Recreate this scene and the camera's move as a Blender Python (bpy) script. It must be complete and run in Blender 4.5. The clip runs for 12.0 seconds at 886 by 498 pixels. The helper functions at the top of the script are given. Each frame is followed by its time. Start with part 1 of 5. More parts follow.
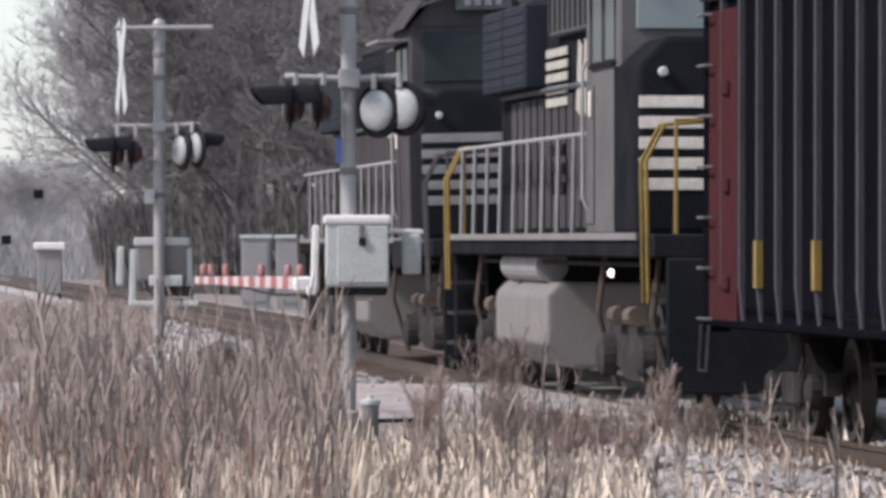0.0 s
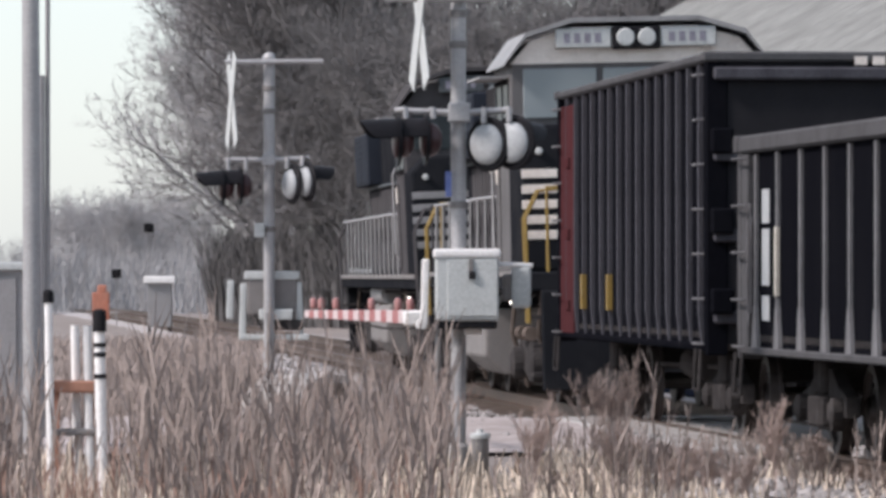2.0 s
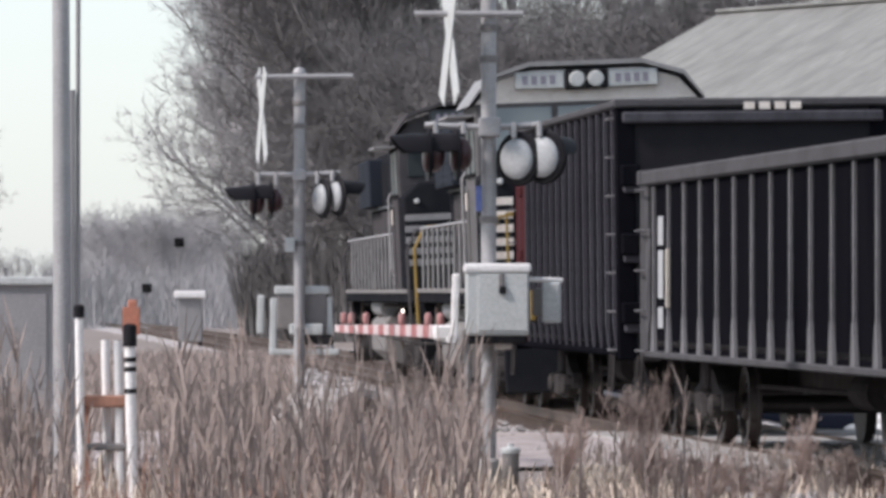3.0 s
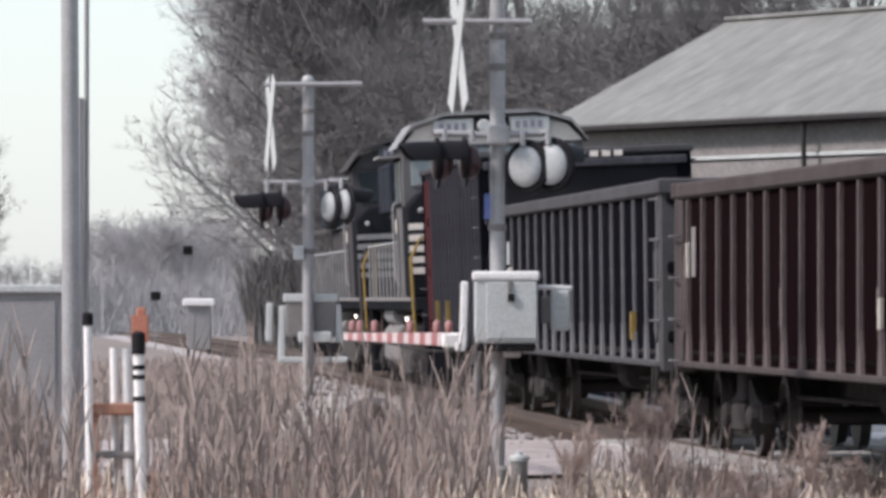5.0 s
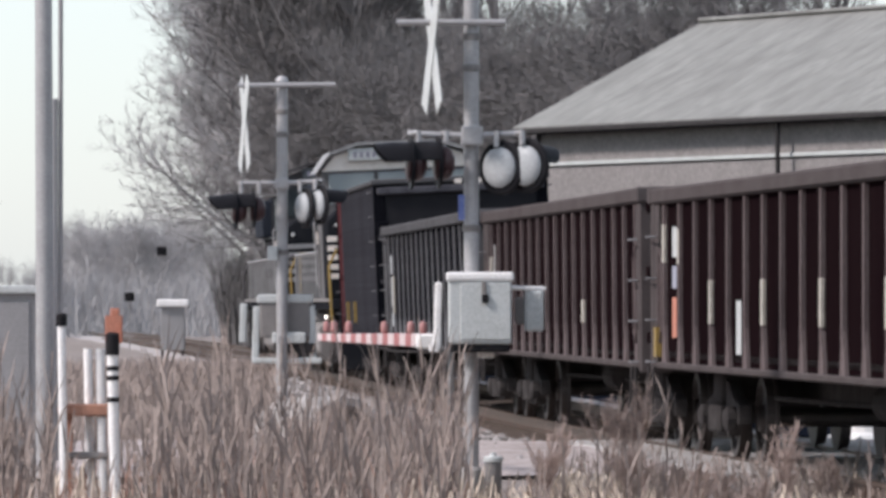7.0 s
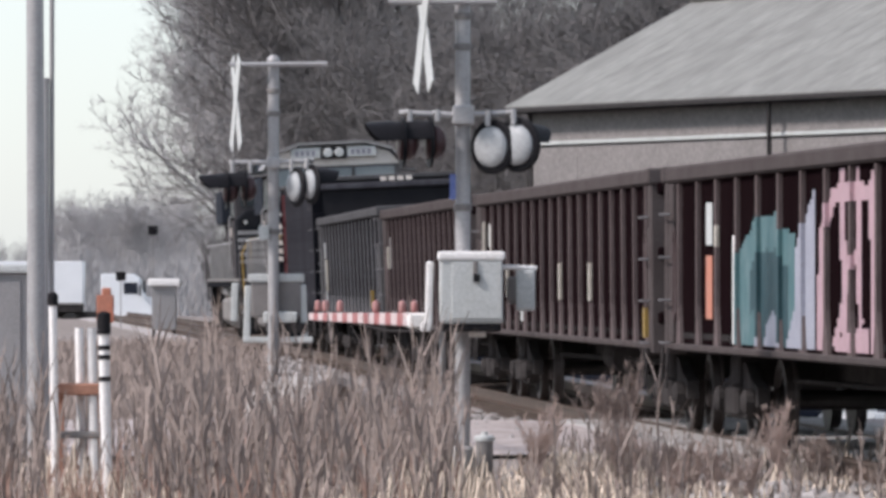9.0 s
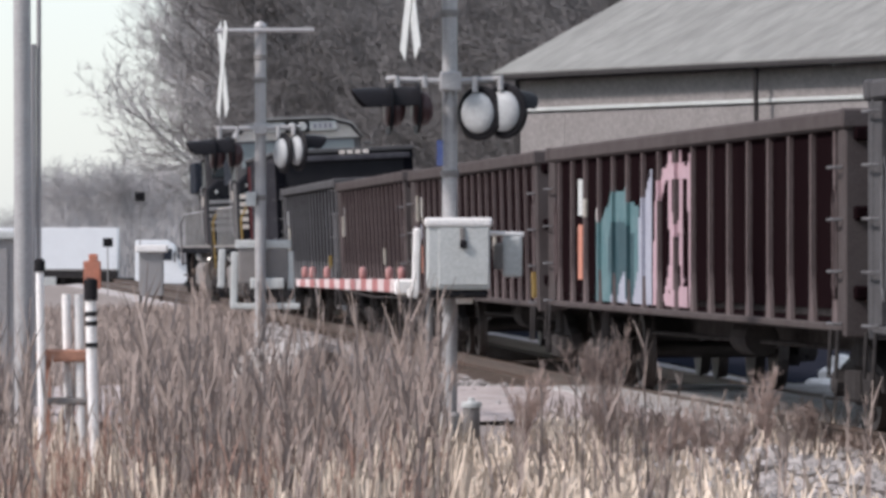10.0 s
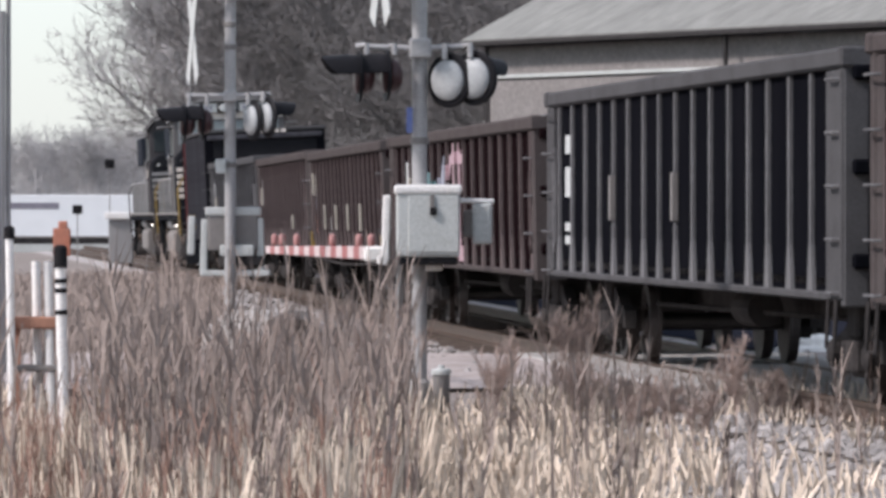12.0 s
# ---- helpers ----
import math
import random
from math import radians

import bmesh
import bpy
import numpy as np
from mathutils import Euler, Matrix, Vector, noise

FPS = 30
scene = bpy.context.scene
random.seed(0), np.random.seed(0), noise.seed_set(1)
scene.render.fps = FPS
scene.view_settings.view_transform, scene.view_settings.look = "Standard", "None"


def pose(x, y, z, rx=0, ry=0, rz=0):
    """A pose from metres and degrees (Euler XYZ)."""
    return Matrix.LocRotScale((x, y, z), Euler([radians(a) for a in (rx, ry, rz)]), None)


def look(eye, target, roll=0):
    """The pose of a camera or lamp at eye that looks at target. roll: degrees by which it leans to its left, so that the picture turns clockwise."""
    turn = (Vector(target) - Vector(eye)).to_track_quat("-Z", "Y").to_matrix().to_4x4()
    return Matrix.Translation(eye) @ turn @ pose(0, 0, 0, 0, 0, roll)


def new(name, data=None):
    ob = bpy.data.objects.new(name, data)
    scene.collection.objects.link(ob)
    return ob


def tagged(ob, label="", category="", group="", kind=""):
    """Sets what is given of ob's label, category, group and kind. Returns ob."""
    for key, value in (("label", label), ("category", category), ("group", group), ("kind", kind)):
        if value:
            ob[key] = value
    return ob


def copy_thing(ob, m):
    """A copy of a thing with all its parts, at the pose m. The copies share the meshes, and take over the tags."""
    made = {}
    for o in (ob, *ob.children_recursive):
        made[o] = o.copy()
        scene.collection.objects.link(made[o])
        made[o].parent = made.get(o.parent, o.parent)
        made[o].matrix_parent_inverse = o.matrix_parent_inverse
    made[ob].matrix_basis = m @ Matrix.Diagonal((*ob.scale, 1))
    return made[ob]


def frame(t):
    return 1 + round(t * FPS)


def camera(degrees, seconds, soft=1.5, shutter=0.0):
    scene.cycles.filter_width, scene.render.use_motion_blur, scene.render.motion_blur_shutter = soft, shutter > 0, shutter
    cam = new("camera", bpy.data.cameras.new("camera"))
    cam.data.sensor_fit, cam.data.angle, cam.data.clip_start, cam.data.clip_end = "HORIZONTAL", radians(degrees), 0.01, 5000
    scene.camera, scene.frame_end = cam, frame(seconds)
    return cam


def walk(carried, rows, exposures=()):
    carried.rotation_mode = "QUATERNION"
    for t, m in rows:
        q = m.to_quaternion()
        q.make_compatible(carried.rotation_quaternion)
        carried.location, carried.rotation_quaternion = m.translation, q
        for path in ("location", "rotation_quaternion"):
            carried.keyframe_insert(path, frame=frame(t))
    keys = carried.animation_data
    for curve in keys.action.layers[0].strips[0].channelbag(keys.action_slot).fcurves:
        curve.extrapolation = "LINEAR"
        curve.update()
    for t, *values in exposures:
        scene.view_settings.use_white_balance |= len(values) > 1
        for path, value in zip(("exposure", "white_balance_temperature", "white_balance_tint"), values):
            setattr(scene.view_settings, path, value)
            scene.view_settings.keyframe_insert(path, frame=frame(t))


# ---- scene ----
import collections

cam = camera(7.82, 12.0, soft=3.5)
EYE = (0.0, 0.0, 1.41)


def aim(az, el):
    """The pose of the hand-held camera, az degrees to the right and el degrees up."""
    return pose(*EYE, 90 + el, 0, -az)


AIMS = [(0.0, 1.2542, 0.1134), (0.5, 1.1399, 0.3122), (1.0, 0.8722, 0.3962), (1.5, 0.5355, 0.3887), (2.0, 0.2833, 0.4116), (2.5, 0.1069, 0.4651), (3.0, 0.0155, 0.5415), (5.0, -0.0614, 0.6105), (5.5, -0.0, 0.6259), (6.0, 0.0609, 0.6179), (6.5, 0.1299, 0.6179), (8.5, 0.2063, 0.595), (9.0, 0.2448, 0.4346), (9.5, 0.2982, 0.2588), (10.0, 0.3597, 0.1364), (10.5, 0.4131, 0.0824), (11.0, 0.4666, 0.029), (11.5, 0.528, -0.0475), (12.0, 0.6274, -0.1544)]
walk(cam, [(t, aim(az, el)) for t, az, el in AIMS])

# ---------------------------------------------------------------- light
world = bpy.data.worlds.new("hazy_sky")
scene.world = world
world.use_nodes = True
wn = world.node_tree
sky = wn.nodes.new("ShaderNodeTexSky")
sky.sky_type = "NISHITA"
sky.sun_disc = False
sky.sun_elevation = radians(42)
sky.sun_rotation = radians(-110)
sky.air_density, sky.dust_density, sky.ozone_density = 1.0, 0.9, 1.5
haze = wn.nodes.new("ShaderNodeMix")
haze.data_type = "RGBA"
haze.inputs[0].default_value = 0.72
haze.inputs[7].default_value = (2.10, 2.22, 2.44, 1)
wn.links.new(sky.outputs[0], haze.inputs[6])
wn.links.new(haze.outputs[2], wn.nodes["Background"].inputs[0])
wn.nodes["Background"].inputs[1].default_value = 0.15
sun = new("sun", bpy.data.lights.new("sun", "SUN"))
sun.data.energy, sun.data.angle, sun.data.color = 1.9, radians(9), (1.0, 0.92, 0.91)
sun.matrix_world = look((0, 0, 0), (math.cos(radians(42)) * math.sin(radians(70)), math.cos(radians(42)) * math.cos(radians(70)), -math.sin(radians(42))))
scene.view_settings.exposure = 1.15


# ---------------------------------------------------------------- materials
def mat(name, col, rough=0.7, metal=0.0, col2=None, scale=6.0, fine=60.0, bump=0.15, amount=0.5, rand=0.0, stretch=(1, 1, 1), spec=0.3):
    """A weathered surface: col with patches of col2 (stains) at one scale, grain at another, and fine relief."""
    m = bpy.data.materials.new(name)
    m.use_nodes = True
    nt = m.node_tree
    N, L = nt.nodes, nt.links
    b = N["Principled BSDF"]
    b.inputs["Roughness"].default_value, b.inputs["Metallic"].default_value = rough, metal
    b.inputs["Specular IOR Level"].default_value = spec
    tc = N.new("ShaderNodeTexCoord")
    mp = N.new("ShaderNodeMapping")
    mp.inputs["Scale"].default_value = stretch
    L.new(tc.outputs["Object"], mp.inputs["Vector"])
    big = N.new("ShaderNodeTexNoise")
    big.inputs["Scale"].default_value, big.inputs["Detail"].default_value, big.inputs["Roughness"].default_value = scale, 6, 0.65
    small = N.new("ShaderNodeTexNoise")
    small.inputs["Scale"].default_value, small.inputs["Detail"].default_value = fine, 4
    L.new(mp.outputs[0], big.inputs["Vector"])
    L.new(mp.outputs[0], small.inputs["Vector"])
    ramp = N.new("ShaderNodeMapRange")
    ramp.inputs[1].default_value, ramp.inputs[2].default_value = 0.42, 0.68
    ramp.inputs[4].default_value = amount
    L.new(big.outputs[0], ramp.inputs[0])
    mix = N.new("ShaderNodeMix")
    mix.data_type = "RGBA"
    mix.inputs[6].default_value = (*col, 1)
    c2 = col2 or tuple(c * 0.55 for c in col)
    mix.inputs[7].default_value = (*c2, 1)
    L.new(ramp.outputs[0], mix.inputs[0])
    hsv = N.new("ShaderNodeHueSaturation")
    val = N.new("ShaderNodeMapRange")
    val.inputs[1].default_value, val.inputs[2].default_value = 0.3, 0.7
    val.inputs[3].default_value, val.inputs[4].default_value = 0.82, 1.15
    L.new(small.outputs[0], val.inputs[0])
    if rand:
        geo = N.new("ShaderNodeNewGeometry")
        oi = N.new("ShaderNodeObjectInfo")
        add = N.new("ShaderNodeMath")
        add.operation = "ADD"
        L.new(geo.outputs["Random Per Island"], add.inputs[0])
        L.new(oi.outputs["Random"], add.inputs[1])
        ra = N.new("ShaderNodeMapRange")
        ra.inputs[2].default_value = 2.0
        ra.inputs[3].default_value, ra.inputs[4].default_value = 1 - rand, 1 + rand
        L.new(add.outputs[0], ra.inputs[0])
        mul = N.new("ShaderNodeMath")
        mul.operation = "MULTIPLY"
        L.new(val.outputs[0], mul.inputs[0])
        L.new(ra.outputs[0], mul.inputs[1])
        L.new(mul.outputs[0], hsv.inputs["Value"])
    else:
        L.new(val.outputs[0], hsv.inputs["Value"])
    L.new(mix.outputs[2], hsv.inputs["Color"])
    L.new(hsv.outputs[0], b.inputs["Base Color"])
    if bump:
        bn = N.new("ShaderNodeBump")
        bn.inputs["Strength"].default_value, bn.inputs["Distance"].default_value = bump, 0.02
        L.new(small.outputs[0], bn.inputs["Height"])
        L.new(bn.outputs[0], b.inputs["Normal"])
    return m


def glow(name, col, strength):
    m = bpy.data.materials.new(name)
    m.use_nodes = True
    b = m.node_tree.nodes["Principled BSDF"]
    b.inputs["Base Color"].default_value = (*col, 1)
    b.inputs["Emission Color"].default_value = (*col, 1)
    b.inputs["Emission Strength"].default_value = strength
    return m


M = {
    "soil": mat("soil", (0.24, 0.212, 0.198), 0.95, col2=(0.33, 0.295, 0.275), scale=0.5, fine=9, bump=0.6, spec=0.0),
    "gravel": mat("gravel", (0.38, 0.355, 0.345), 0.95, col2=(0.17, 0.155, 0.15), scale=3, fine=22, bump=0.9, rand=0.35, spec=0.0),
    "road": mat("road_surface", (0.42, 0.365, 0.35), 0.9, col2=(0.22, 0.19, 0.18), scale=1.3, fine=14, bump=0.5, amount=0.8, spec=0.1),
    "rail": mat("rail_steel", (0.10, 0.075, 0.06), 0.55, 0.6, col2=(0.18, 0.10, 0.07), scale=5),
    "tie": mat("tie_wood", (0.10, 0.08, 0.07), 0.9, col2=(0.18, 0.15, 0.13), rand=0.3, spec=0.0),
    "straw": mat("straw", (0.74, 0.63, 0.52), 0.9, col2=(0.5, 0.405, 0.335), scale=2, rand=0.45, bump=0, spec=0.0),
    "weed": mat("dry_weed", (0.31, 0.257, 0.232), 0.9, col2=(0.21, 0.168, 0.15), scale=2, rand=0.45, bump=0, spec=0.0),
    "russet": mat("russet_stalk", (0.36, 0.235, 0.19), 0.9, col2=(0.25, 0.165, 0.135), scale=2, rand=0.4, bump=0, spec=0.0),
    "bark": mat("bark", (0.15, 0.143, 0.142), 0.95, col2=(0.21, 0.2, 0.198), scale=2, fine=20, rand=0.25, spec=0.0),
    # Pale tone carries sun on the wood's edge and haze on far trees.
    "hazy_lit_bark": mat("hazy_lit_bark", (0.36, 0.35, 0.35), 0.95, col2=(0.25, 0.243, 0.243), scale=2, fine=20, rand=0.3, spec=0.0),
    "alu": mat("aluminium_paint", (0.36, 0.352, 0.352), 0.5, 0.25, col2=(0.25, 0.243, 0.243), scale=3, bump=0.05),
    "case": mat("painted_case", (0.47, 0.485, 0.475), 0.45, 0.0, col2=(0.36, 0.365, 0.35), scale=5, bump=0.05),
    "white": mat("white_paint", (0.80, 0.78, 0.76), 0.55, col2=(0.6, 0.57, 0.54), scale=5, bump=0.05),
    "black": mat("black_paint", (0.018, 0.018, 0.02), 0.6, col2=(0.05, 0.045, 0.045), scale=4, spec=0.0),
    "gate_white": mat("faded_white", (0.56, 0.46, 0.45), 0.55, col2=(0.42, 0.32, 0.315), scale=6, bump=0.05),
    "red": mat("gate_red", (0.30, 0.085, 0.085), 0.5, col2=(0.46, 0.24, 0.23), scale=6, bump=0.05),
    "lamp_red": mat("red_lens", (0.34, 0.16, 0.15), 0.25, col2=(0.38, 0.22, 0.2), bump=0),
    "orange": mat("orange_paint", (0.45, 0.17, 0.11), 0.6, col2=(0.36, 0.19, 0.14)),
    "blue": mat("blue_sign", (0.10, 0.14, 0.36), 0.5, col2=(0.25, 0.28, 0.45), scale=14),
    "loco": mat("loco_black", (0.016, 0.017, 0.02), 0.5, 0.0, col2=(0.035, 0.035, 0.037), scale=1.2, bump=0.08, spec=0.0),
    "loco_grey": mat("dusty_black", (0.075, 0.071, 0.073), 0.7, 0.0, col2=(0.034, 0.032, 0.034), scale=1.5, bump=0.08, rand=0.15, spec=0.0),
    "radiator": mat("radiator_screen", (0.028, 0.032, 0.042), 0.5, 0.2, col2=(0.04, 0.045, 0.055), scale=2, fine=120, spec=0.0),
    "stripe": mat("stripe_white", (0.74, 0.68, 0.62), 0.5, col2=(0.55, 0.48, 0.42), scale=6, bump=0.05),
    "yellow": mat("safety_yellow", (0.25, 0.17, 0.05), 0.55, col2=(0.16, 0.11, 0.05), scale=5, spec=0.15),
    "tank": mat("fuel_tank_grey", (0.2, 0.187, 0.18), 0.7, col2=(0.13, 0.12, 0.115), scale=2, spec=0.15),
    "roof_grey": mat("roof_grey", (0.26, 0.256, 0.256), 0.6, col2=(0.14, 0.138, 0.138), scale=3),
    "truck": mat("truck_iron", (0.042, 0.039, 0.039), 0.85, 0.1, col2=(0.09, 0.082, 0.08), scale=4, spec=0.0),
    "wheel": mat("wheel_steel", (0.08, 0.07, 0.068), 0.5, 0.6, col2=(0.05, 0.044, 0.042), scale=4, spec=0.2),
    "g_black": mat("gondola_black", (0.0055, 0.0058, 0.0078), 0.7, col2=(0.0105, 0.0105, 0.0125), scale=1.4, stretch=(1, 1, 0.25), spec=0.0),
    # lighter copy of the wagon black, with the light on the ends painted in
    "end_black_lit": mat("end_black_lit", (0.024, 0.0235, 0.026), 0.75, col2=(0.014, 0.014, 0.017), scale=1.6, spec=0.0),
    # Post colours are raised above the sheets to carry the light their faces catch.
    "g_black_rib_lit": mat("rib_black_lit", (0.15, 0.148, 0.153), 0.75, col2=(0.06, 0.058, 0.062), scale=3, stretch=(1, 1, 0.25), rand=0.15, spec=0.0, amount=0.8),
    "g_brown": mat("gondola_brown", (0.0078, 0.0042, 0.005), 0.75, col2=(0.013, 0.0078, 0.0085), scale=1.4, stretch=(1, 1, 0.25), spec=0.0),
    "g_brown_rib_lit": mat("rib_brown_lit", (0.12, 0.098, 0.097), 0.8, col2=(0.05, 0.035, 0.036), scale=3, stretch=(1, 1, 0.25), rand=0.15, spec=0.0, amount=0.8),
    "g_dark_rib_lit": mat("rib_dark_lit", (0.07, 0.069, 0.078), 0.75, col2=(0.038, 0.037, 0.043), scale=3, stretch=(1, 1, 0.25), rand=0.15, spec=0.0, amount=0.8),
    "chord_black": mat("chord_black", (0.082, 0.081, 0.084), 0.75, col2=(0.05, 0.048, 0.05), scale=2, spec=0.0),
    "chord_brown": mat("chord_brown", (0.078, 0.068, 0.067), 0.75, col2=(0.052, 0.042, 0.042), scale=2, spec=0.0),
    "g_red": mat("corner_red", (0.062, 0.022, 0.024), 0.7, col2=(0.042, 0.018, 0.019), scale=3, stretch=(1, 1, 0.3), spec=0.0),
    "teal": mat("teal_spray", (0.06, 0.13, 0.14), 0.7, col2=(0.16, 0.22, 0.23), scale=3),
    "dark_teal": mat("dark_teal_spray", (0.018, 0.05, 0.06), 0.7, col2=(0.04, 0.08, 0.09), scale=3),
    "lavender": mat("lavender_spray", (0.3, 0.31, 0.36), 0.7, col2=(0.2, 0.2, 0.25), scale=3),
    "pink": mat("pink_spray", (0.40, 0.27, 0.3), 0.7, col2=(0.28, 0.2, 0.215), scale=5),
    "roofing": mat("metal_roofing", (0.225, 0.224, 0.21), 0.7, 0.0, col2=(0.135, 0.132, 0.124), scale=1.5, fine=6, bump=0.25, stretch=(1.1, 0.45, 0.45), amount=0.7, spec=0.1),
    "siding": mat("wall_siding", (0.225, 0.209, 0.203), 0.75, col2=(0.165, 0.152, 0.147), scale=0.9, fine=12, bump=0.1, spec=0.1),
    "dark_trim": mat("dark_trim", (0.045, 0.042, 0.042), 0.8, spec=0.05),
    "trailer": mat("trailer_white", (0.74, 0.76, 0.78), 0.4, col2=(0.66, 0.68, 0.70), scale=1, bump=0.03),
    "letter": mat("lettering_grey", (0.22, 0.21, 0.25), 0.6),
    "rubber": mat("rubber", (0.03, 0.03, 0.03), 0.9),
    "hut": mat("hut_grey", (0.27, 0.262, 0.262), 0.6, col2=(0.2, 0.195, 0.195), scale=2),
    "concrete": mat("concrete", (0.36, 0.34, 0.325), 0.9, col2=(0.25, 0.235, 0.225), scale=4, fine=40, bump=0.4),
    "housing": mat("signal_housing", (0.36, 0.37, 0.375), 0.5, col2=(0.26, 0.265, 0.27), scale=5, bump=0.05),
    "visor": mat("visor_black", (0.010, 0.010, 0.012), 0.5, col2=(0.022, 0.02, 0.022), scale=4, spec=0.08),
    "dark_lens": mat("dark_lens", (0.045, 0.022, 0.024), 0.35, col2=(0.06, 0.035, 0.035), bump=0),
    "hood_grey": mat("hood_grey", (0.085, 0.094, 0.099), 0.6, col2=(0.05, 0.056, 0.06), scale=1.5, spec=0.1),
    "cab_grey": mat("dusty_cab", (0.125, 0.12, 0.12), 0.7, col2=(0.07, 0.066, 0.066), scale=1.8, bump=0.08, spec=0.05),
    "dark_glass": mat("dark_glass", (0.035, 0.042, 0.045), 0.3, col2=(0.06, 0.07, 0.07), scale=1, bump=0, spec=0.08),
    "faded_mark": mat("faded_mark", (0.42, 0.39, 0.34), 0.6, col2=(0.2, 0.185, 0.165), scale=5, bump=0.05),
    "rust": mat("rusty_steel", (0.36, 0.19, 0.135), 0.8, col2=(0.24, 0.13, 0.10), scale=5, spec=0.1),
    # near-black navy stands for the shade lying behind the train
    "shade_ground": mat("shade_ground", (0.016, 0.018, 0.026), 0.9, col2=(0.03, 0.03, 0.036), scale=0.6, fine=25, bump=0.3, spec=0.0),
    "seed": mat("seed_head", (0.37, 0.295, 0.265), 0.95, col2=(0.25, 0.195, 0.175), scale=2, rand=0.4, bump=0, spec=0.0),
    "head": glow("headlamp_glow", (1.0, 0.93, 0.85), 1.2),
}
gm = bpy.data.materials.new("cab_glass_sky")
gm.use_nodes = True
gb = gm.node_tree.nodes["Principled BSDF"]
# pale base colour stands in for sky mirrored in the windscreens
gb.inputs["Base Color"].default_value = (0.22, 0.25, 0.26, 1)
gb.inputs["Roughness"].default_value = 0.12
gb.inputs["Specular IOR Level"].default_value = 0.25
M["glass"] = gm


# ---------------------------------------------------------------- mesh helpers
def box(bm, x0, x1, y0, y1, z0, z1, m=None):
    """A box between two corners, turned or moved by m."""
    v = [bm.verts.new((x, y, z)) for z in (z0, z1) for x, y in ((x0, y0), (x1, y0), (x1, y1), (x0, y1))]
    for f in ((3, 2, 1, 0), (4, 5, 6, 7), (0, 1, 5, 4), (1, 2, 6, 5), (2, 3, 7, 6), (3, 0, 4, 7)):
        bm.faces.new([v[i] for i in f])
    if m is not None:
        for p in v:
            p.co = m @ p.co
    return bm


def bevelled(bm, w=0.015, seg=2):
    bmesh.ops.bevel(bm, geom=bm.edges[:], offset=w, segments=seg, affect="EDGES", profile=0.6)
    return bm


def tube(bm, pts, r, seg=8, r1=None):
    """A round bar through the points, tapering from r to r1."""
    pts = [Vector(p) for p in pts]
    n = len(pts)
    rings = []
    for i, p in enumerate(pts):
        d = (pts[min(i + 1, n - 1)] - pts[max(i - 1, 0)]).normalized()
        a = d.cross(Vector((0.31, 0.92, 0.23))).normalized()
        b = d.cross(a)
        rr = r if r1 is None else r + (r1 - r) * i / (n - 1)
        rings.append([bm.verts.new(p + rr * (math.cos(2 * math.pi * k / seg) * a + math.sin(2 * math.pi * k / seg) * b)) for k in range(seg)])
    for A, B in zip(rings, rings[1:]):
        for k in range(seg):
            bm.faces.new((A[k], A[(k + 1) % seg], B[(k + 1) % seg], B[k]))
    bm.faces.new(rings[0][::-1])
    bm.faces.new(rings[-1])
    return bm


def lathe(bm, rings, seg=24, m=None):
    """A body of revolution about z: rings of (radius, height)."""
    R = []
    for r, z in rings:
        R.append([bm.verts.new((r * math.cos(2 * math.pi * k / seg), r * math.sin(2 * math.pi * k / seg), z)) for k in range(seg)])
    for A, B in zip(R, R[1:]):
        for k in range(seg):
            bm.faces.new((A[k], A[(k + 1) % seg], B[(k + 1) % seg], B[k]))
    bm.faces.new(R[0][::-1])
    bm.faces.new(R[-1])
    if m is not None:
        for ring in R:
            for v in ring:
                v.co = m @ v.co
    return bm


def prism(bm, outline, y0, y1):
    """The outline, points (x, z), pushed along y."""
    A = [bm.verts.new((x, y0, z)) for x, z in outline]
    B = [bm.verts.new((x, y1, z)) for x, z in outline]
    n = len(A)
    for k in range(n):
        bm.faces.new((A[k], A[(k + 1) % n], B[(k + 1) % n], B[k]))
    bm.faces.new(A[::-1])
    bm.faces.new(B)
    bmesh.ops.recalc_face_normals(bm, faces=bm.faces[:])
    return bm


def mesh_of(name, bm, material, smooth=False):
    me = bpy.data.meshes.new(name)
    bm.to_mesh(me)
    bm.free()
    me.materials.append(M[material])
    if smooth:
        for p in me.polygons:
            p.use_smooth = True
    return me


def part(name, bm, material, parent, label="", smooth=False):
    ob = new(name, mesh_of(name, bm, material, smooth))
    ob.parent = parent
    if label:
        ob["label"] = label
    return ob


def share(name, me, parent, m):
    """One more piece on a mesh that exists."""
    ob = new(name, me)
    ob.parent = parent
    ob.matrix_basis = m
    return ob


def thing(name, label, category, m=None, group="", kind=""):
    ob = new(name)
    ob.empty_display_size = 0.3
    tagged(ob, label, category, group, kind)
    if m is not None:
        ob.matrix_basis = m
    return ob


def solid(name, bm, material, label, category="", kind="", m=None, group="", smooth=False):
    ob = new(name, mesh_of(name, bm, material, smooth))
    tagged(ob, label, category, group, kind)
    if m is not None:
        ob.matrix_basis = m
    return ob


def quick(name, verts, faces, material):
    me = bpy.data.meshes.new(name)
    me.from_pydata(verts, [], faces)
    me.materials.append(M[material])
    return me


B = bmesh.new

# ---------------------------------------------------------------- the line of the track
SPEED = 9.971
X0, Y0, HEAD = 4.545, 57.608, (0.0912, -0.001118, 1.0216e-5)


def heading(s):
    s = max(s, -60)
    return HEAD[0] + HEAD[1] * s + HEAD[2] * s * s if s < 85 else HEAD[0] + HEAD[1] * 85 + HEAD[2] * 85 * 85


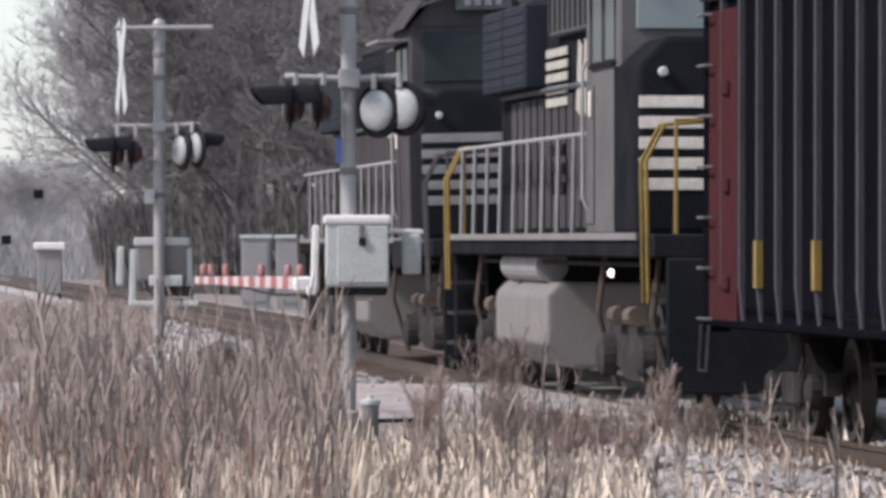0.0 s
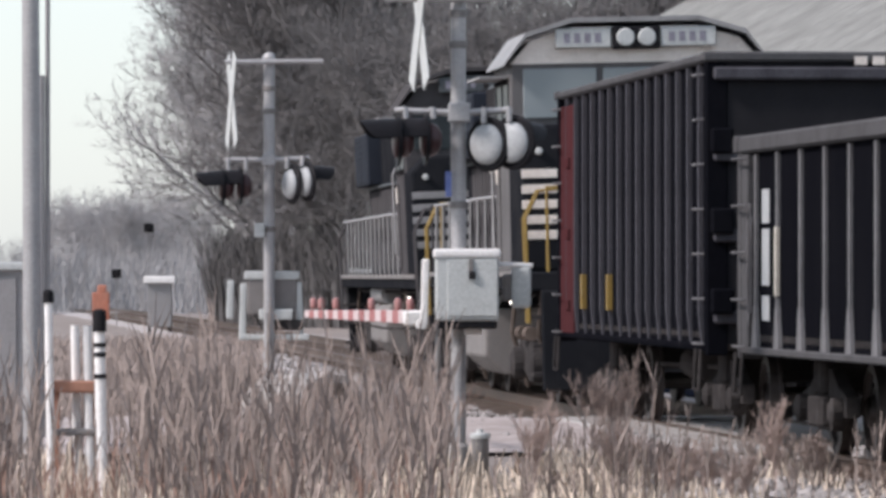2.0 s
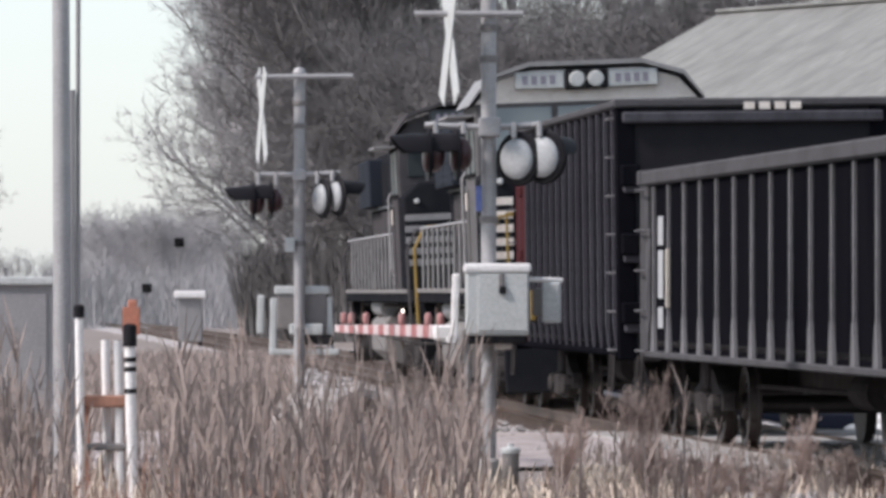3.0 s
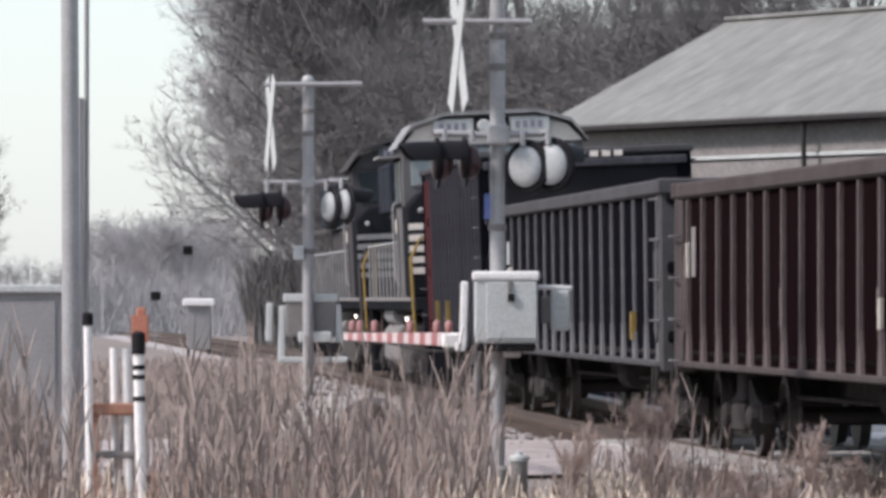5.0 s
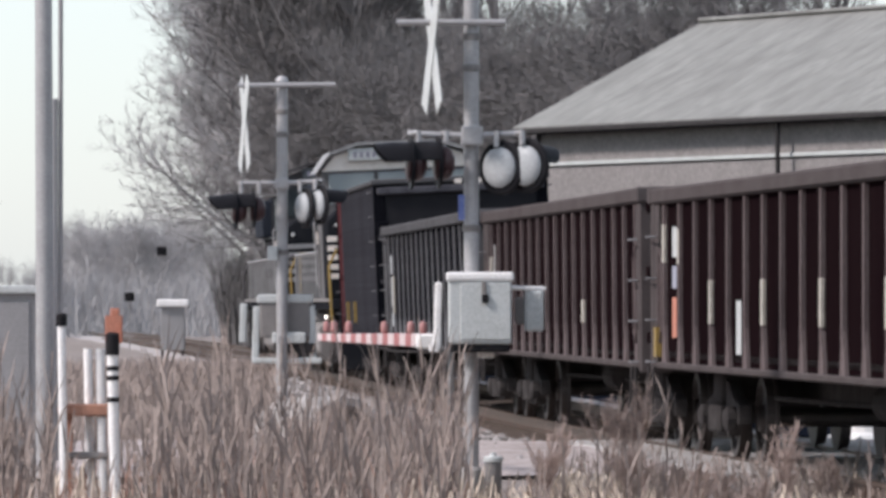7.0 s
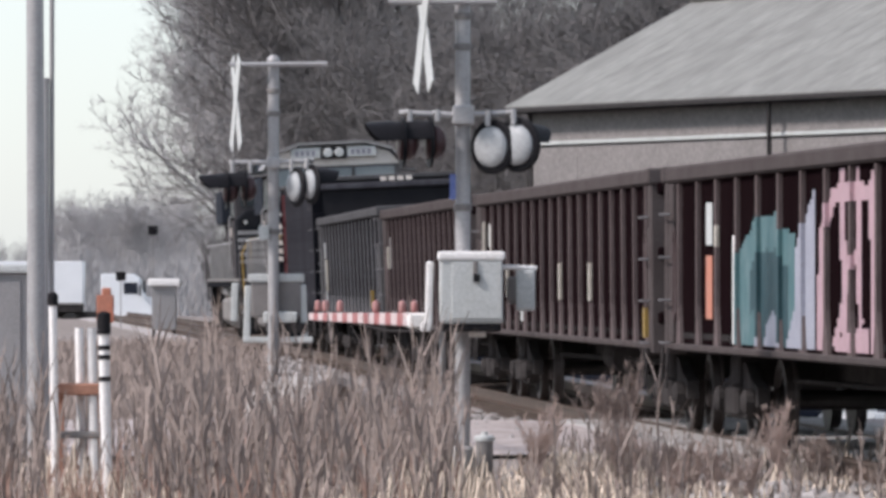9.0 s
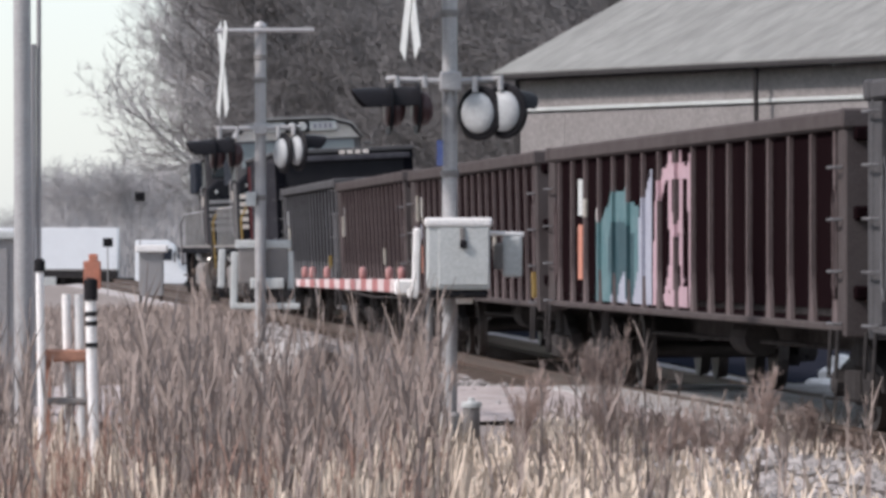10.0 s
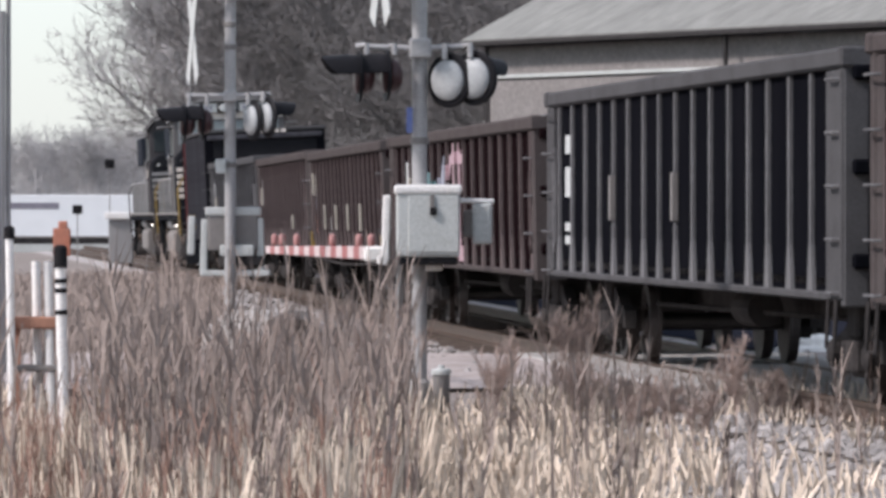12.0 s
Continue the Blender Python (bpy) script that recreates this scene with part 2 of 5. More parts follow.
STEP = 0.5
S_MIN, S_MAX = -150.0, 720.0
_xs, _ys = {0: X0}, {0: Y0}
for k in range(0, int(S_MAX / STEP)):
    a = heading((k + 0.5) * STEP)
    _xs[k + 1], _ys[k + 1] = _xs[k] - math.sin(a) * STEP, _ys[k] + math.cos(a) * STEP
for k in range(0, int(S_MIN / STEP) - 60, -1):
    a = heading((k - 0.5) * STEP)
    _xs[k - 1], _ys[k - 1] = _xs[k] + math.sin(a) * STEP, _ys[k] - math.cos(a) * STEP
K_MIN, K_MAX = min(_xs), max(_xs)


def rail_z(s):
    s = min(s, 300)
    return 0.0034 * s - 5.0e-6 * s * s


def lean(s):
    """The bank of the curve, in degrees."""
    u = min(1, max(0, (s - 5) / 45))
    return 2.6 * u * u * (3 - 2 * u)


def on_track(s):
    k = min(max(s / STEP, K_MIN), K_MAX - 1.001)
    i = math.floor(k)
    f = k - i
    return _xs[i] * (1 - f) + _xs[i + 1] * f, _ys[i] * (1 - f) + _ys[i + 1] * f


def track_pose(s, side=0.0, up=0.0):
    x, y = on_track(s)
    a = math.degrees(heading(max(s, K_MIN * STEP)))
    return pose(x, y, rail_z(s), 0, -lean(s), a) @ pose(side, 0, up)


def smooth01(a, b, v):
    u = min(1, max(0, (v - a) / (b - a)))
    return u * u * (3 - 2 * u)


def track_s(x, y):
    """The place along the track beside (x, y), and the distance from it to the right."""
    s = y - Y0
    for _ in range(4):
        px, py = on_track(s)
        a = heading(s)
        s += -(x - px) * math.sin(a) + (y - py) * math.cos(a)
        s = min(max(s, K_MIN * STEP), K_MAX * STEP - 1)
    px, py = on_track(s)
    a = heading(s)
    return s, (x - px) * math.cos(a) + (y - py) * math.sin(a)


def ground_z(x, y):
    z = -0.42 + 0.62 * smooth01(75, 270, y)
    if -60 < y < 700:
        s, side = track_s(x, y)
        d = abs(side)
        bed = rail_z(s) - 0.34
        if d < 9:
            z = z + (bed - z) * (1 - smooth01(2.2, 5.5, d))
        road = smooth01(55, 60, y + 0.08 * x) * (1 - smooth01(75, 80, y + 0.08 * x))
        if road > 0:
            z = z + (rail_z(s) - 0.09 - z) * road * (1 - smooth01(6, 20, d))
    z += 0.05 * noise.noise(Vector((x * 0.4, y * 0.4, 0))) * smooth01(0, 10, y)
    return z


# ---------------------------------------------------------------- ground
def sheet(name, xs, ys, fz, material, label, kind="structure", category=""):
    verts = [(x, y, fz(x, y)) for y in ys for x in xs]
    w = len(xs)
    faces = [(j * w + i, j * w + i + 1, (j + 1) * w + i + 1, (j + 1) * w + i) for j in range(len(ys) - 1) for i in range(w - 1)]
    ob = new(name, quick(name, verts, faces, material))
    for p in ob.data.polygons:
        p.use_smooth = True
    return tagged(ob, label, category or name, kind=kind)


gx = [-2500, -1200, -600, -300, -150, -90] + [-60 + 2 * i for i in range(24)] + [-12 + 0.6 * i for i in range(48)] + [17 + 3 * i for i in range(14)] + [70, 120, 300, 700, 1500, 2500]
gy = [-400, -150, -60, -20, 0] + [8 + 2 * i for i in range(10)] + [28 + 0.8 * i for i in range(80)] + [92 + 3 * i for i in range(70)] + [310, 360, 420, 520, 700, 1000, 1600, 2600]
sheet("ground", gx, gy, ground_z, "soil", "dull brown earth with dead grass beside the railway", category="ground")


def strip(name, s0, s1, step, profile, material, label, kind="structure"):
    """A profile, points (side, up), laid along the track."""
    verts, faces = [], []
    n = len(profile)
    k = 0
    s = s0
    while s <= s1:
        m = track_pose(s)
        verts += [tuple(m @ Vector((a, 0, b))) for a, b in profile]
        if k:
            for i in range(n - 1):
                o = (k - 1) * n + i
                faces.append((o, o + 1, o + n + 1, o + n))
        k += 1
        s += step
    ob = new(name, quick(name, verts, faces, material))
    return tagged(ob, label, name.replace("_", " "), kind=kind)


strip("ballast", -70, 700, 2.0, [(-3.3, -0.75), (-2.1, -0.24), (-1.2, -0.20), (1.2, -0.20), (2.1, -0.24), (3.3, -0.75)], "gravel", "grey stone ballast bed under the track")
for side in (-0.755, 0.755):
    strip("rail", -70, 700, 1.0, [(side - 0.07, -0.17), (side - 0.07, -0.155), (side - 0.012, -0.13), (side - 0.012, -0.045), (side - 0.036, -0.035), (side - 0.036, 0), (side + 0.036, 0), (side + 0.036, -0.035), (side + 0.012, -0.045), (side + 0.012, -0.13), (side + 0.07, -0.155), (side + 0.07, -0.17)], "rail", "rust-brown steel rail with a worn head")
ties = B()
for k in range(-60, 560):
    s = k * 0.55
    box(ties, -1.3, 1.3, -0.115, 0.115, -0.36, -0.175, track_pose(s))
solid("sleepers", ties, "tie", "dark weathered timber sleepers in the ballast", "sleepers", kind="stuff")

# crossing road, with panels between the rails
rs = [-60 + 1.5 * i for i in range(90)]
ry = [59.8 + 1.0 * i for i in range(16)]


def road_z(x, y):
    s, side = track_s(x, y)
    return ground_z(x, y) + 0.045


sheet("road", [x for x in rs if x < 40], ry, road_z, "road", "pale dusty road surface leading over the railway crossing", category="road")


# yard sheet beyond the track, coloured dark where shade falls
V, Fc = [], []
n = 8
for k in range(40):
    for i in range(n):
        v = track_pose(-6 + 3.0 * k, 3.4 + 4.0 * i)
        V.append((v.translation.x, v.translation.y, max(ground_z(v.translation.x, v.translation.y) + 0.03, -0.38)))
    if k:
        Fc += [((k - 1) * n + i, (k - 1) * n + i + 1, k * n + i + 1, k * n + i) for i in range(n - 1)]
tagged(new("yard", quick("yard", V, Fc, "shade_ground")), "yard behind the railway track, its shade put into the dark colour", "yard", kind="structure")

crossing = thing("level_crossing", "pale concrete panels laid between the rails of the crossing", "level crossing", kind="structure")


def crossing_panel(s, side, w):
    bm = box(B(), -w / 2, w / 2, -1.15, 1.15, -0.16, -0.012)
    part("panel", bevelled(bm, 0.02, 1), "concrete", crossing).matrix_basis = track_pose(s, side)


for k in range(6):
    for side, w in ((0, 1.34), (-1.22, 0.78), (1.22, 0.78)):
        crossing_panel(3.6 + 2.35 * k, side, w)


# ---------------------------------------------------------------- rolling stock
def wheelset(parent, y, r=0.42):
    ws = new("wheelset", WHEELS[r])
    ws.parent = parent
    ws.matrix_basis = pose(0, y, r)
    return ws


def wheel_mesh(r):
    bm = B()
    for side in (-1, 1):
        m = pose(side * 0.72, 0, 0, 0, 90 * side, 0)
        lathe(bm, [(r + 0.025, -0.05), (r + 0.02, -0.02), (r, -0.015), (r - 0.01, 0.07), (r * 0.82, 0.075), (r * 0.78, 0.02), (r * 0.35, 0.03), (r * 0.3, 0.09), (0.09, 0.10)], 28, m)
        for k in range(4):
            box(bm, -0.03, 0.03, r * 0.5, r * 0.6, 0.02, 0.05, m @ pose(0, 0, 0, 0, 0, 90 * k))
    tube(bm, [(-0.7, 0, 0), (0.7, 0, 0)], 0.08, 10)
    return mesh_of("wheelset", bm, "wheel")


WHEELS = {0.42: wheel_mesh(0.42), 0.5: wheel_mesh(0.5)}
WHEEL_LIST = []


def bogie(car, y, base=1.78, r=0.42):
    """A freight truck: side frames, bolster, springs, and wheelsets hung on the car."""
    for side in (-1, 1):
        bm = B()
        x0, x1 = sorted((side * 0.92, side * 1.04))
        prism_pts = [(-base / 2 - 0.25, r + 0.13), (-base / 2 + 0.15, r + 0.2), (-0.35, 0.78), (0.35, 0.78), (base / 2 - 0.15, r + 0.2), (base / 2 + 0.25, r + 0.13), (base / 2 + 0.25, r - 0.05), (base / 2 - 0.2, r - 0.02), (0.35, 0.24), (-0.35, 0.24), (-base / 2 + 0.2, r - 0.02), (-base / 2 - 0.25, r - 0.05)]
        prism(bm, [(a, b) for a, b in prism_pts], x0, x1)
        for v in bm.verts:
            v.co = Vector((v.co.y, v.co.x + y, v.co.z))
        bmesh.ops.recalc_face_normals(bm, faces=bm.faces[:])
        for k in (-0.2, 0, 0.2):
            lathe(bm, [(0.07, 0.28), (0.085, 0.30), (0.085, 0.52), (0.07, 0.54)], 10, pose(side * 1.07, y + k, 0))
        for k in (-1, 1):
            lathe(bm, [(0.10, 0), (0.12, 0.02), (0.12, 0.10), (0.07, 0.13)], 12, pose(side * 1.03, y + k * base / 2, r, 0, 90 * side, 0))
        part("side_frame", bm, "truck", car)
    part("bolster", bevelled(box(B(), -1.1, 1.1, y - 0.22, y + 0.22, 0.55, 0.86), 0.03, 1), "truck", car)
    for k in (-1, 1):
        WHEEL_LIST.append((wheelset(car, y + k * base / 2, r), y + k * base / 2, r))


def coupler(car, y, d):
    bm = B()
    box(bm, -0.07, 0.07, min(y, y + d * 0.55), max(y, y + d * 0.55), 0.76, 0.92)
    box(bm, -0.14, 0.14, min(y + d * 0.5, y + d * 0.72), max(y + d * 0.5, y + d * 0.72), 0.70, 0.98)
    part("coupler", bevelled(bm, 0.02, 1), "truck", car)
    part("air_hose", tube(B(), [(0.3 * d, y, 0.8), (0.32 * d, y + d * 0.2, 0.5), (0.3 * d, y + d * 0.5, 0.45)], 0.025), "rubber", car)


def gondola(label, L, top, body, rib, nribs, chord=0.16, tall=False, proud=0.04):
    """An open wagon: hollow body with posts, chords, ladders and trucks; y runs with the train."""
    car = thing("gondola_wagon", label, "railway wagon", group="wagons of the train")
    sill, w, h = 0.90, 1.43, L / 2
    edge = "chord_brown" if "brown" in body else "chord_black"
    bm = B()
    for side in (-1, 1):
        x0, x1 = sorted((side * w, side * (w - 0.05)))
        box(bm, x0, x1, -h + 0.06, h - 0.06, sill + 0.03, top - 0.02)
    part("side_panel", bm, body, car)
    part("floor_plate", box(B(), -w, w, -h + 0.06, h - 0.06, sill + 0.10, sill + 0.16), "truck", car)
    for d in (-1, 1):
        bm = B()
        y0, y1 = sorted((d * h, d * (h - 0.06)))
        box(bm, -w, w, y0, y1, sill + 0.05, top - 0.04)
        part("end_panel", bm, "end_black_lit" if body == "g_black" else body, car)
        n = 3 if not tall else 4
        for k in range(n):
            z = sill + 0.3 + (top - sill - 0.5) * k / (n - 1)
            part("end_stiffener", bevelled(box(B(), -w, w, min(d * h, d * (h + 0.10)), max(d * h, d * (h + 0.10)), z - 0.06, z + 0.06), 0.02, 1), rib if tall else body, car)
        for side in (-1, 1):
            x0, x1 = sorted((side * (w - 0.14), side * (w + 0.065)))
            part("corner_post", bevelled(box(B(), x0, x1, min(d * (h - 0.16), d * (h + 0.02)), max(d * (h - 0.16), d * (h + 0.02)), sill - 0.06, top - 0.03), 0.015, 1), body if tall else edge, car)
        part("end_chord", bevelled(box(B(), -w - 0.1, w + 0.1, min(d * (h - 0.12), d * (h + 0.06)), max(d * (h - 0.12), d * (h + 0.06)), top - chord, top + 0.005), 0.02, 1), edge, car)
        coupler(car, d * h, d)
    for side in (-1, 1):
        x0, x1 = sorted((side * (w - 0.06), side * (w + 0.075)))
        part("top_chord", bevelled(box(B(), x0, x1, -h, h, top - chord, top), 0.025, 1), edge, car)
        x0, x1 = sorted((side * (w - 0.05), side * (w + 0.055)))
        part("side_sill", bevelled(box(B(), x0, x1, -h, h, sill - 0.02, sill + 0.05), 0.015, 1), body if tall else edge, car)
        # posts with a slanting foot, in a colour paled for the light they catch
        bm = B()
        d0 = 0.045 if tall else proud
        prism(bm, [(w, sill + 0.02), (w + 0.012, sill + 0.02), (w + d0, sill + 0.34), (w + d0, top - chord - 0.01), (w, top - chord - 0.01)], -0.05, 0.05)
        # the foot spreads into a gusset
        if not tall:
            lo = [bm.verts.new((w - 0.002, y, sill + 0.04)) for y in (-0.15, 0.15)] + [bm.verts.new((w + 0.034, y, sill + 0.04)) for y in (0.15, -0.15)]
            hi = [bm.verts.new((w - 0.002, y, sill + 0.42)) for y in (-0.05, 0.05)] + [bm.verts.new((w + 0.034, y, sill + 0.42)) for y in (0.05, -0.05)]
            for k in range(4):
                bm.faces.new((lo[k], hi[k], hi[(k + 1) % 4], lo[(k + 1) % 4]))
            bm.faces.new(lo)
            bm.faces.new(hi[::-1])
            bmesh.ops.recalc_face_normals(bm, faces=bm.faces[:])
        if side < 0:
            for v in bm.verts:
                v.co.x *= -1
            bmesh.ops.reverse_faces(bm, faces=bm.faces[:])
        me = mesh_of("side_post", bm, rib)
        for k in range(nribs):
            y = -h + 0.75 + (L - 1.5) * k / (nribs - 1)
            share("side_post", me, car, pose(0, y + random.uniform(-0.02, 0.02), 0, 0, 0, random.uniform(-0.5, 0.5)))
        # corner plates with a looped handrail beside them
        if not tall:
            for d in (-1, 1):
                x0, x1 = sorted((side * (w - 0.01), side * (w + 0.05)))
                y0, y1 = sorted((d * (h - 0.165), d * (h - 0.46)))
                part("corner_plate", bevelled(box(B(), x0, x1, y0, y1, sill + 0.05, top - chord - 0.01), 0.01, 1), edge, car)
                xl, ya, yb = side * (w + 0.05), d * (h - 0.52), d * (h - 0.70)
                part("handrail_loop", tube(B(), [(xl, ya, sill + 0.35), (xl, ya, top - 0.75), (xl, (ya + yb) / 2, top - 0.62), (xl, yb, top - 0.75), (xl, yb, sill + 0.35), (xl, (ya + yb) / 2, sill + 0.25), (xl, ya, sill + 0.35)], 0.016, 6), rib, car)
        # grab irons of the ladder at each end
        for d in (-1, 1):
            for k in range(5 if not tall else 7):
                z = sill + 0.05 + 0.42 * k
                if z < top - 0.15:
                    part("grab_iron", tube(B(), [(side * (w + 0.075), d * (h - 0.50), z), (side * (w + 0.13), d * (h - 0.48), z), (side * (w + 0.13), d * (h - 0.1), z), (side * (w + 0.075), d * (h - 0.08), z)], 0.014, 6), "g_black_rib_lit", car)
            part("stirrup", tube(B(), [(side * (w + 0.1), d * (h - 0.5), sill), (side * (w + 0.12), d * (h - 0.5), sill - 0.38), (side * (w + 0.12), d * (h - 0.12), sill - 0.38), (side * (w + 0.1), d * (h - 0.12), sill)], 0.018, 6), "truck", car)
    part("centre_sill", box(B(), -0.25, 0.25, -h, h, 0.62, 0.95), "truck", car)
    part("brake_cylinder", tube(B(), [(-0.7, -0.7, 0.68), (-0.7, 0.4, 0.68)], 0.17, 14), "truck", car)
    part("brake_rod", tube(B(), [(-0.7, -h + 2.5, 0.68), (-0.7, h - 2.5, 0.62)], 0.025, 6), "truck", car)
    for d in (-1, 1):
        bogie(car, d * (h - 2.0))
    return car


def patch(car, name, y0, y1, z0, z1, material, label, x=-1.435):
    """Paint or a plate on the near side sheet of a wagon."""
    bm = box(B(), x - 0.006, x, y0, y1, z0, z1)
    return part(name, bm, material, car, label)


def reflector(car, L, nribs, y, z0, z1, material="yellow", label="yellow reflector strip", w=1.43):
    """A strip wrapped on the post nearest to y."""
    k = round((y + L / 2 - 0.75) / (L - 1.5) * (nribs - 1))
    y = -L / 2 + 0.75 + (L - 1.5) * k / (nribs - 1)
    part("reflector", box(B(), -w - 0.061, -w - 0.006, y - 0.066, y + 0.066, z0, z1), material, car, label)


def rib_paint(car, L, nribs, y0, y1, z0, z1, material, label, seed=1, w=1.43):
    """Paint on the posts of the near side between y0 and y1."""
    rnd = random.Random(seed)
    for k in range(nribs):
        y = -L / 2 + 0.75 + (L - 1.5) * k / (nribs - 1)
        if y0 <= y <= y1:
            a, b = z0 + rnd.uniform(0, 0.12), z1 + rnd.uniform(-0.2, 0.1)
            part("painted_post", bevelled(box(B(), -w - 0.045, -w - 0.005, y - 0.056, y + 0.056, a, b), 0.006, 1), material, car, label)


def on_stroke(u, z, a, b, r):
    """Whether (u, z) lies within r of the stroke from a to b."""
    ax, az = b[0] - a[0], b[1] - a[1]
    t = max(0, min(1, ((u - a[0]) * ax + (z - a[1]) * az) / (ax * ax + az * az)))
    return math.hypot((u - a[0] - t * ax) * 0.8, z - a[1] - t * az) < r


PINK_STROKES = [((-1.75, 0.95), (-1.6, 1.9), 0.14), ((-1.6, 1.9), (-1.0, 2.25), 0.08), ((-1.0, 2.25), (0.95, 2.3), 0.07), ((-0.45, 0.95), (-0.55, 2.62), 0.10), ((0.35, 1.2), (0.2, 2.62), 0.09), ((1.05, 1.0), (0.95, 2.3), 0.13), ((-0.8, 1.0), (0.6, 1.03), 0.12), ((-0.4, 1.6), (0.2, 1.75), 0.07), ((-0.9, 1.05), (-0.3, 1.5), 0.08)]


def spray(u, z):
    """The colour of the lettering at u metres towards the rear and z up, or nothing."""
    wob = 0.10 * noise.noise(Vector((u * 2.3, z * 2.3, 1)))
    if -6.75 < u < -6.45 and z < 1.95 + wob:
        return "white"
    if -6.45 < u < -3.1 and z < 2.12 - 0.09 * (u + 4.6) ** 2 + wob:
        if z < 1.3 - 0.45 * abs((u * 1.3) % 1.6 - 0.8) + wob:
            return "lavender" if u > -5.2 else "teal"
        if -5.7 < u < -3.4 and z < 1.82 - 0.12 * (u + 4.5) ** 2 + wob:
            return "dark_teal"
        return "teal"
    if -3.1 <= u < -2.0 and z < 1.75 + 0.55 * (u + 3.1) + wob:
        return "lavender"
    if any(on_stroke(u, z + wob * 0.5, a, b, r) for a, b, r in PINK_STROKES):
        return "pink"
    return None


def graffiti(car, L, nribs, w=1.43, proud=0.04):
    """Sprayed letters that run over the side sheet and the posts alike."""
    cells = collections.defaultdict(B)
    ribs = [-L / 2 + 0.75 + (L - 1.5) * k / (nribs - 1) for k in range(nribs)]
    cols = [(y - 0.058, y + 0.058, w + proud + 0.005) for y in ribs] + [(-7 + 0.12 * k, -6.88 + 0.12 * k, w + 0.006) for k in range(117)]
    for y0, y1, x in cols:
        z, run, since = 0.98, None, 0.98
        while z < 2.56:
            c = spray(-(y0 + y1) / 2, z) if z < 2.5 else None
            if c != run:
                if run and z - since > 0.03:
                    box(cells[run], -x, -w + 0.004, y0, y1, since, z)
                run, since = c, z
            z += 0.04
    for c, label in (("white", "white"), ("teal", "teal"), ("dark_teal", "dark teal"), ("lavender", "pale lavender"), ("pink", "pink")):
        part("graffiti", cells[c], c, car, label + " sprayed lettering")


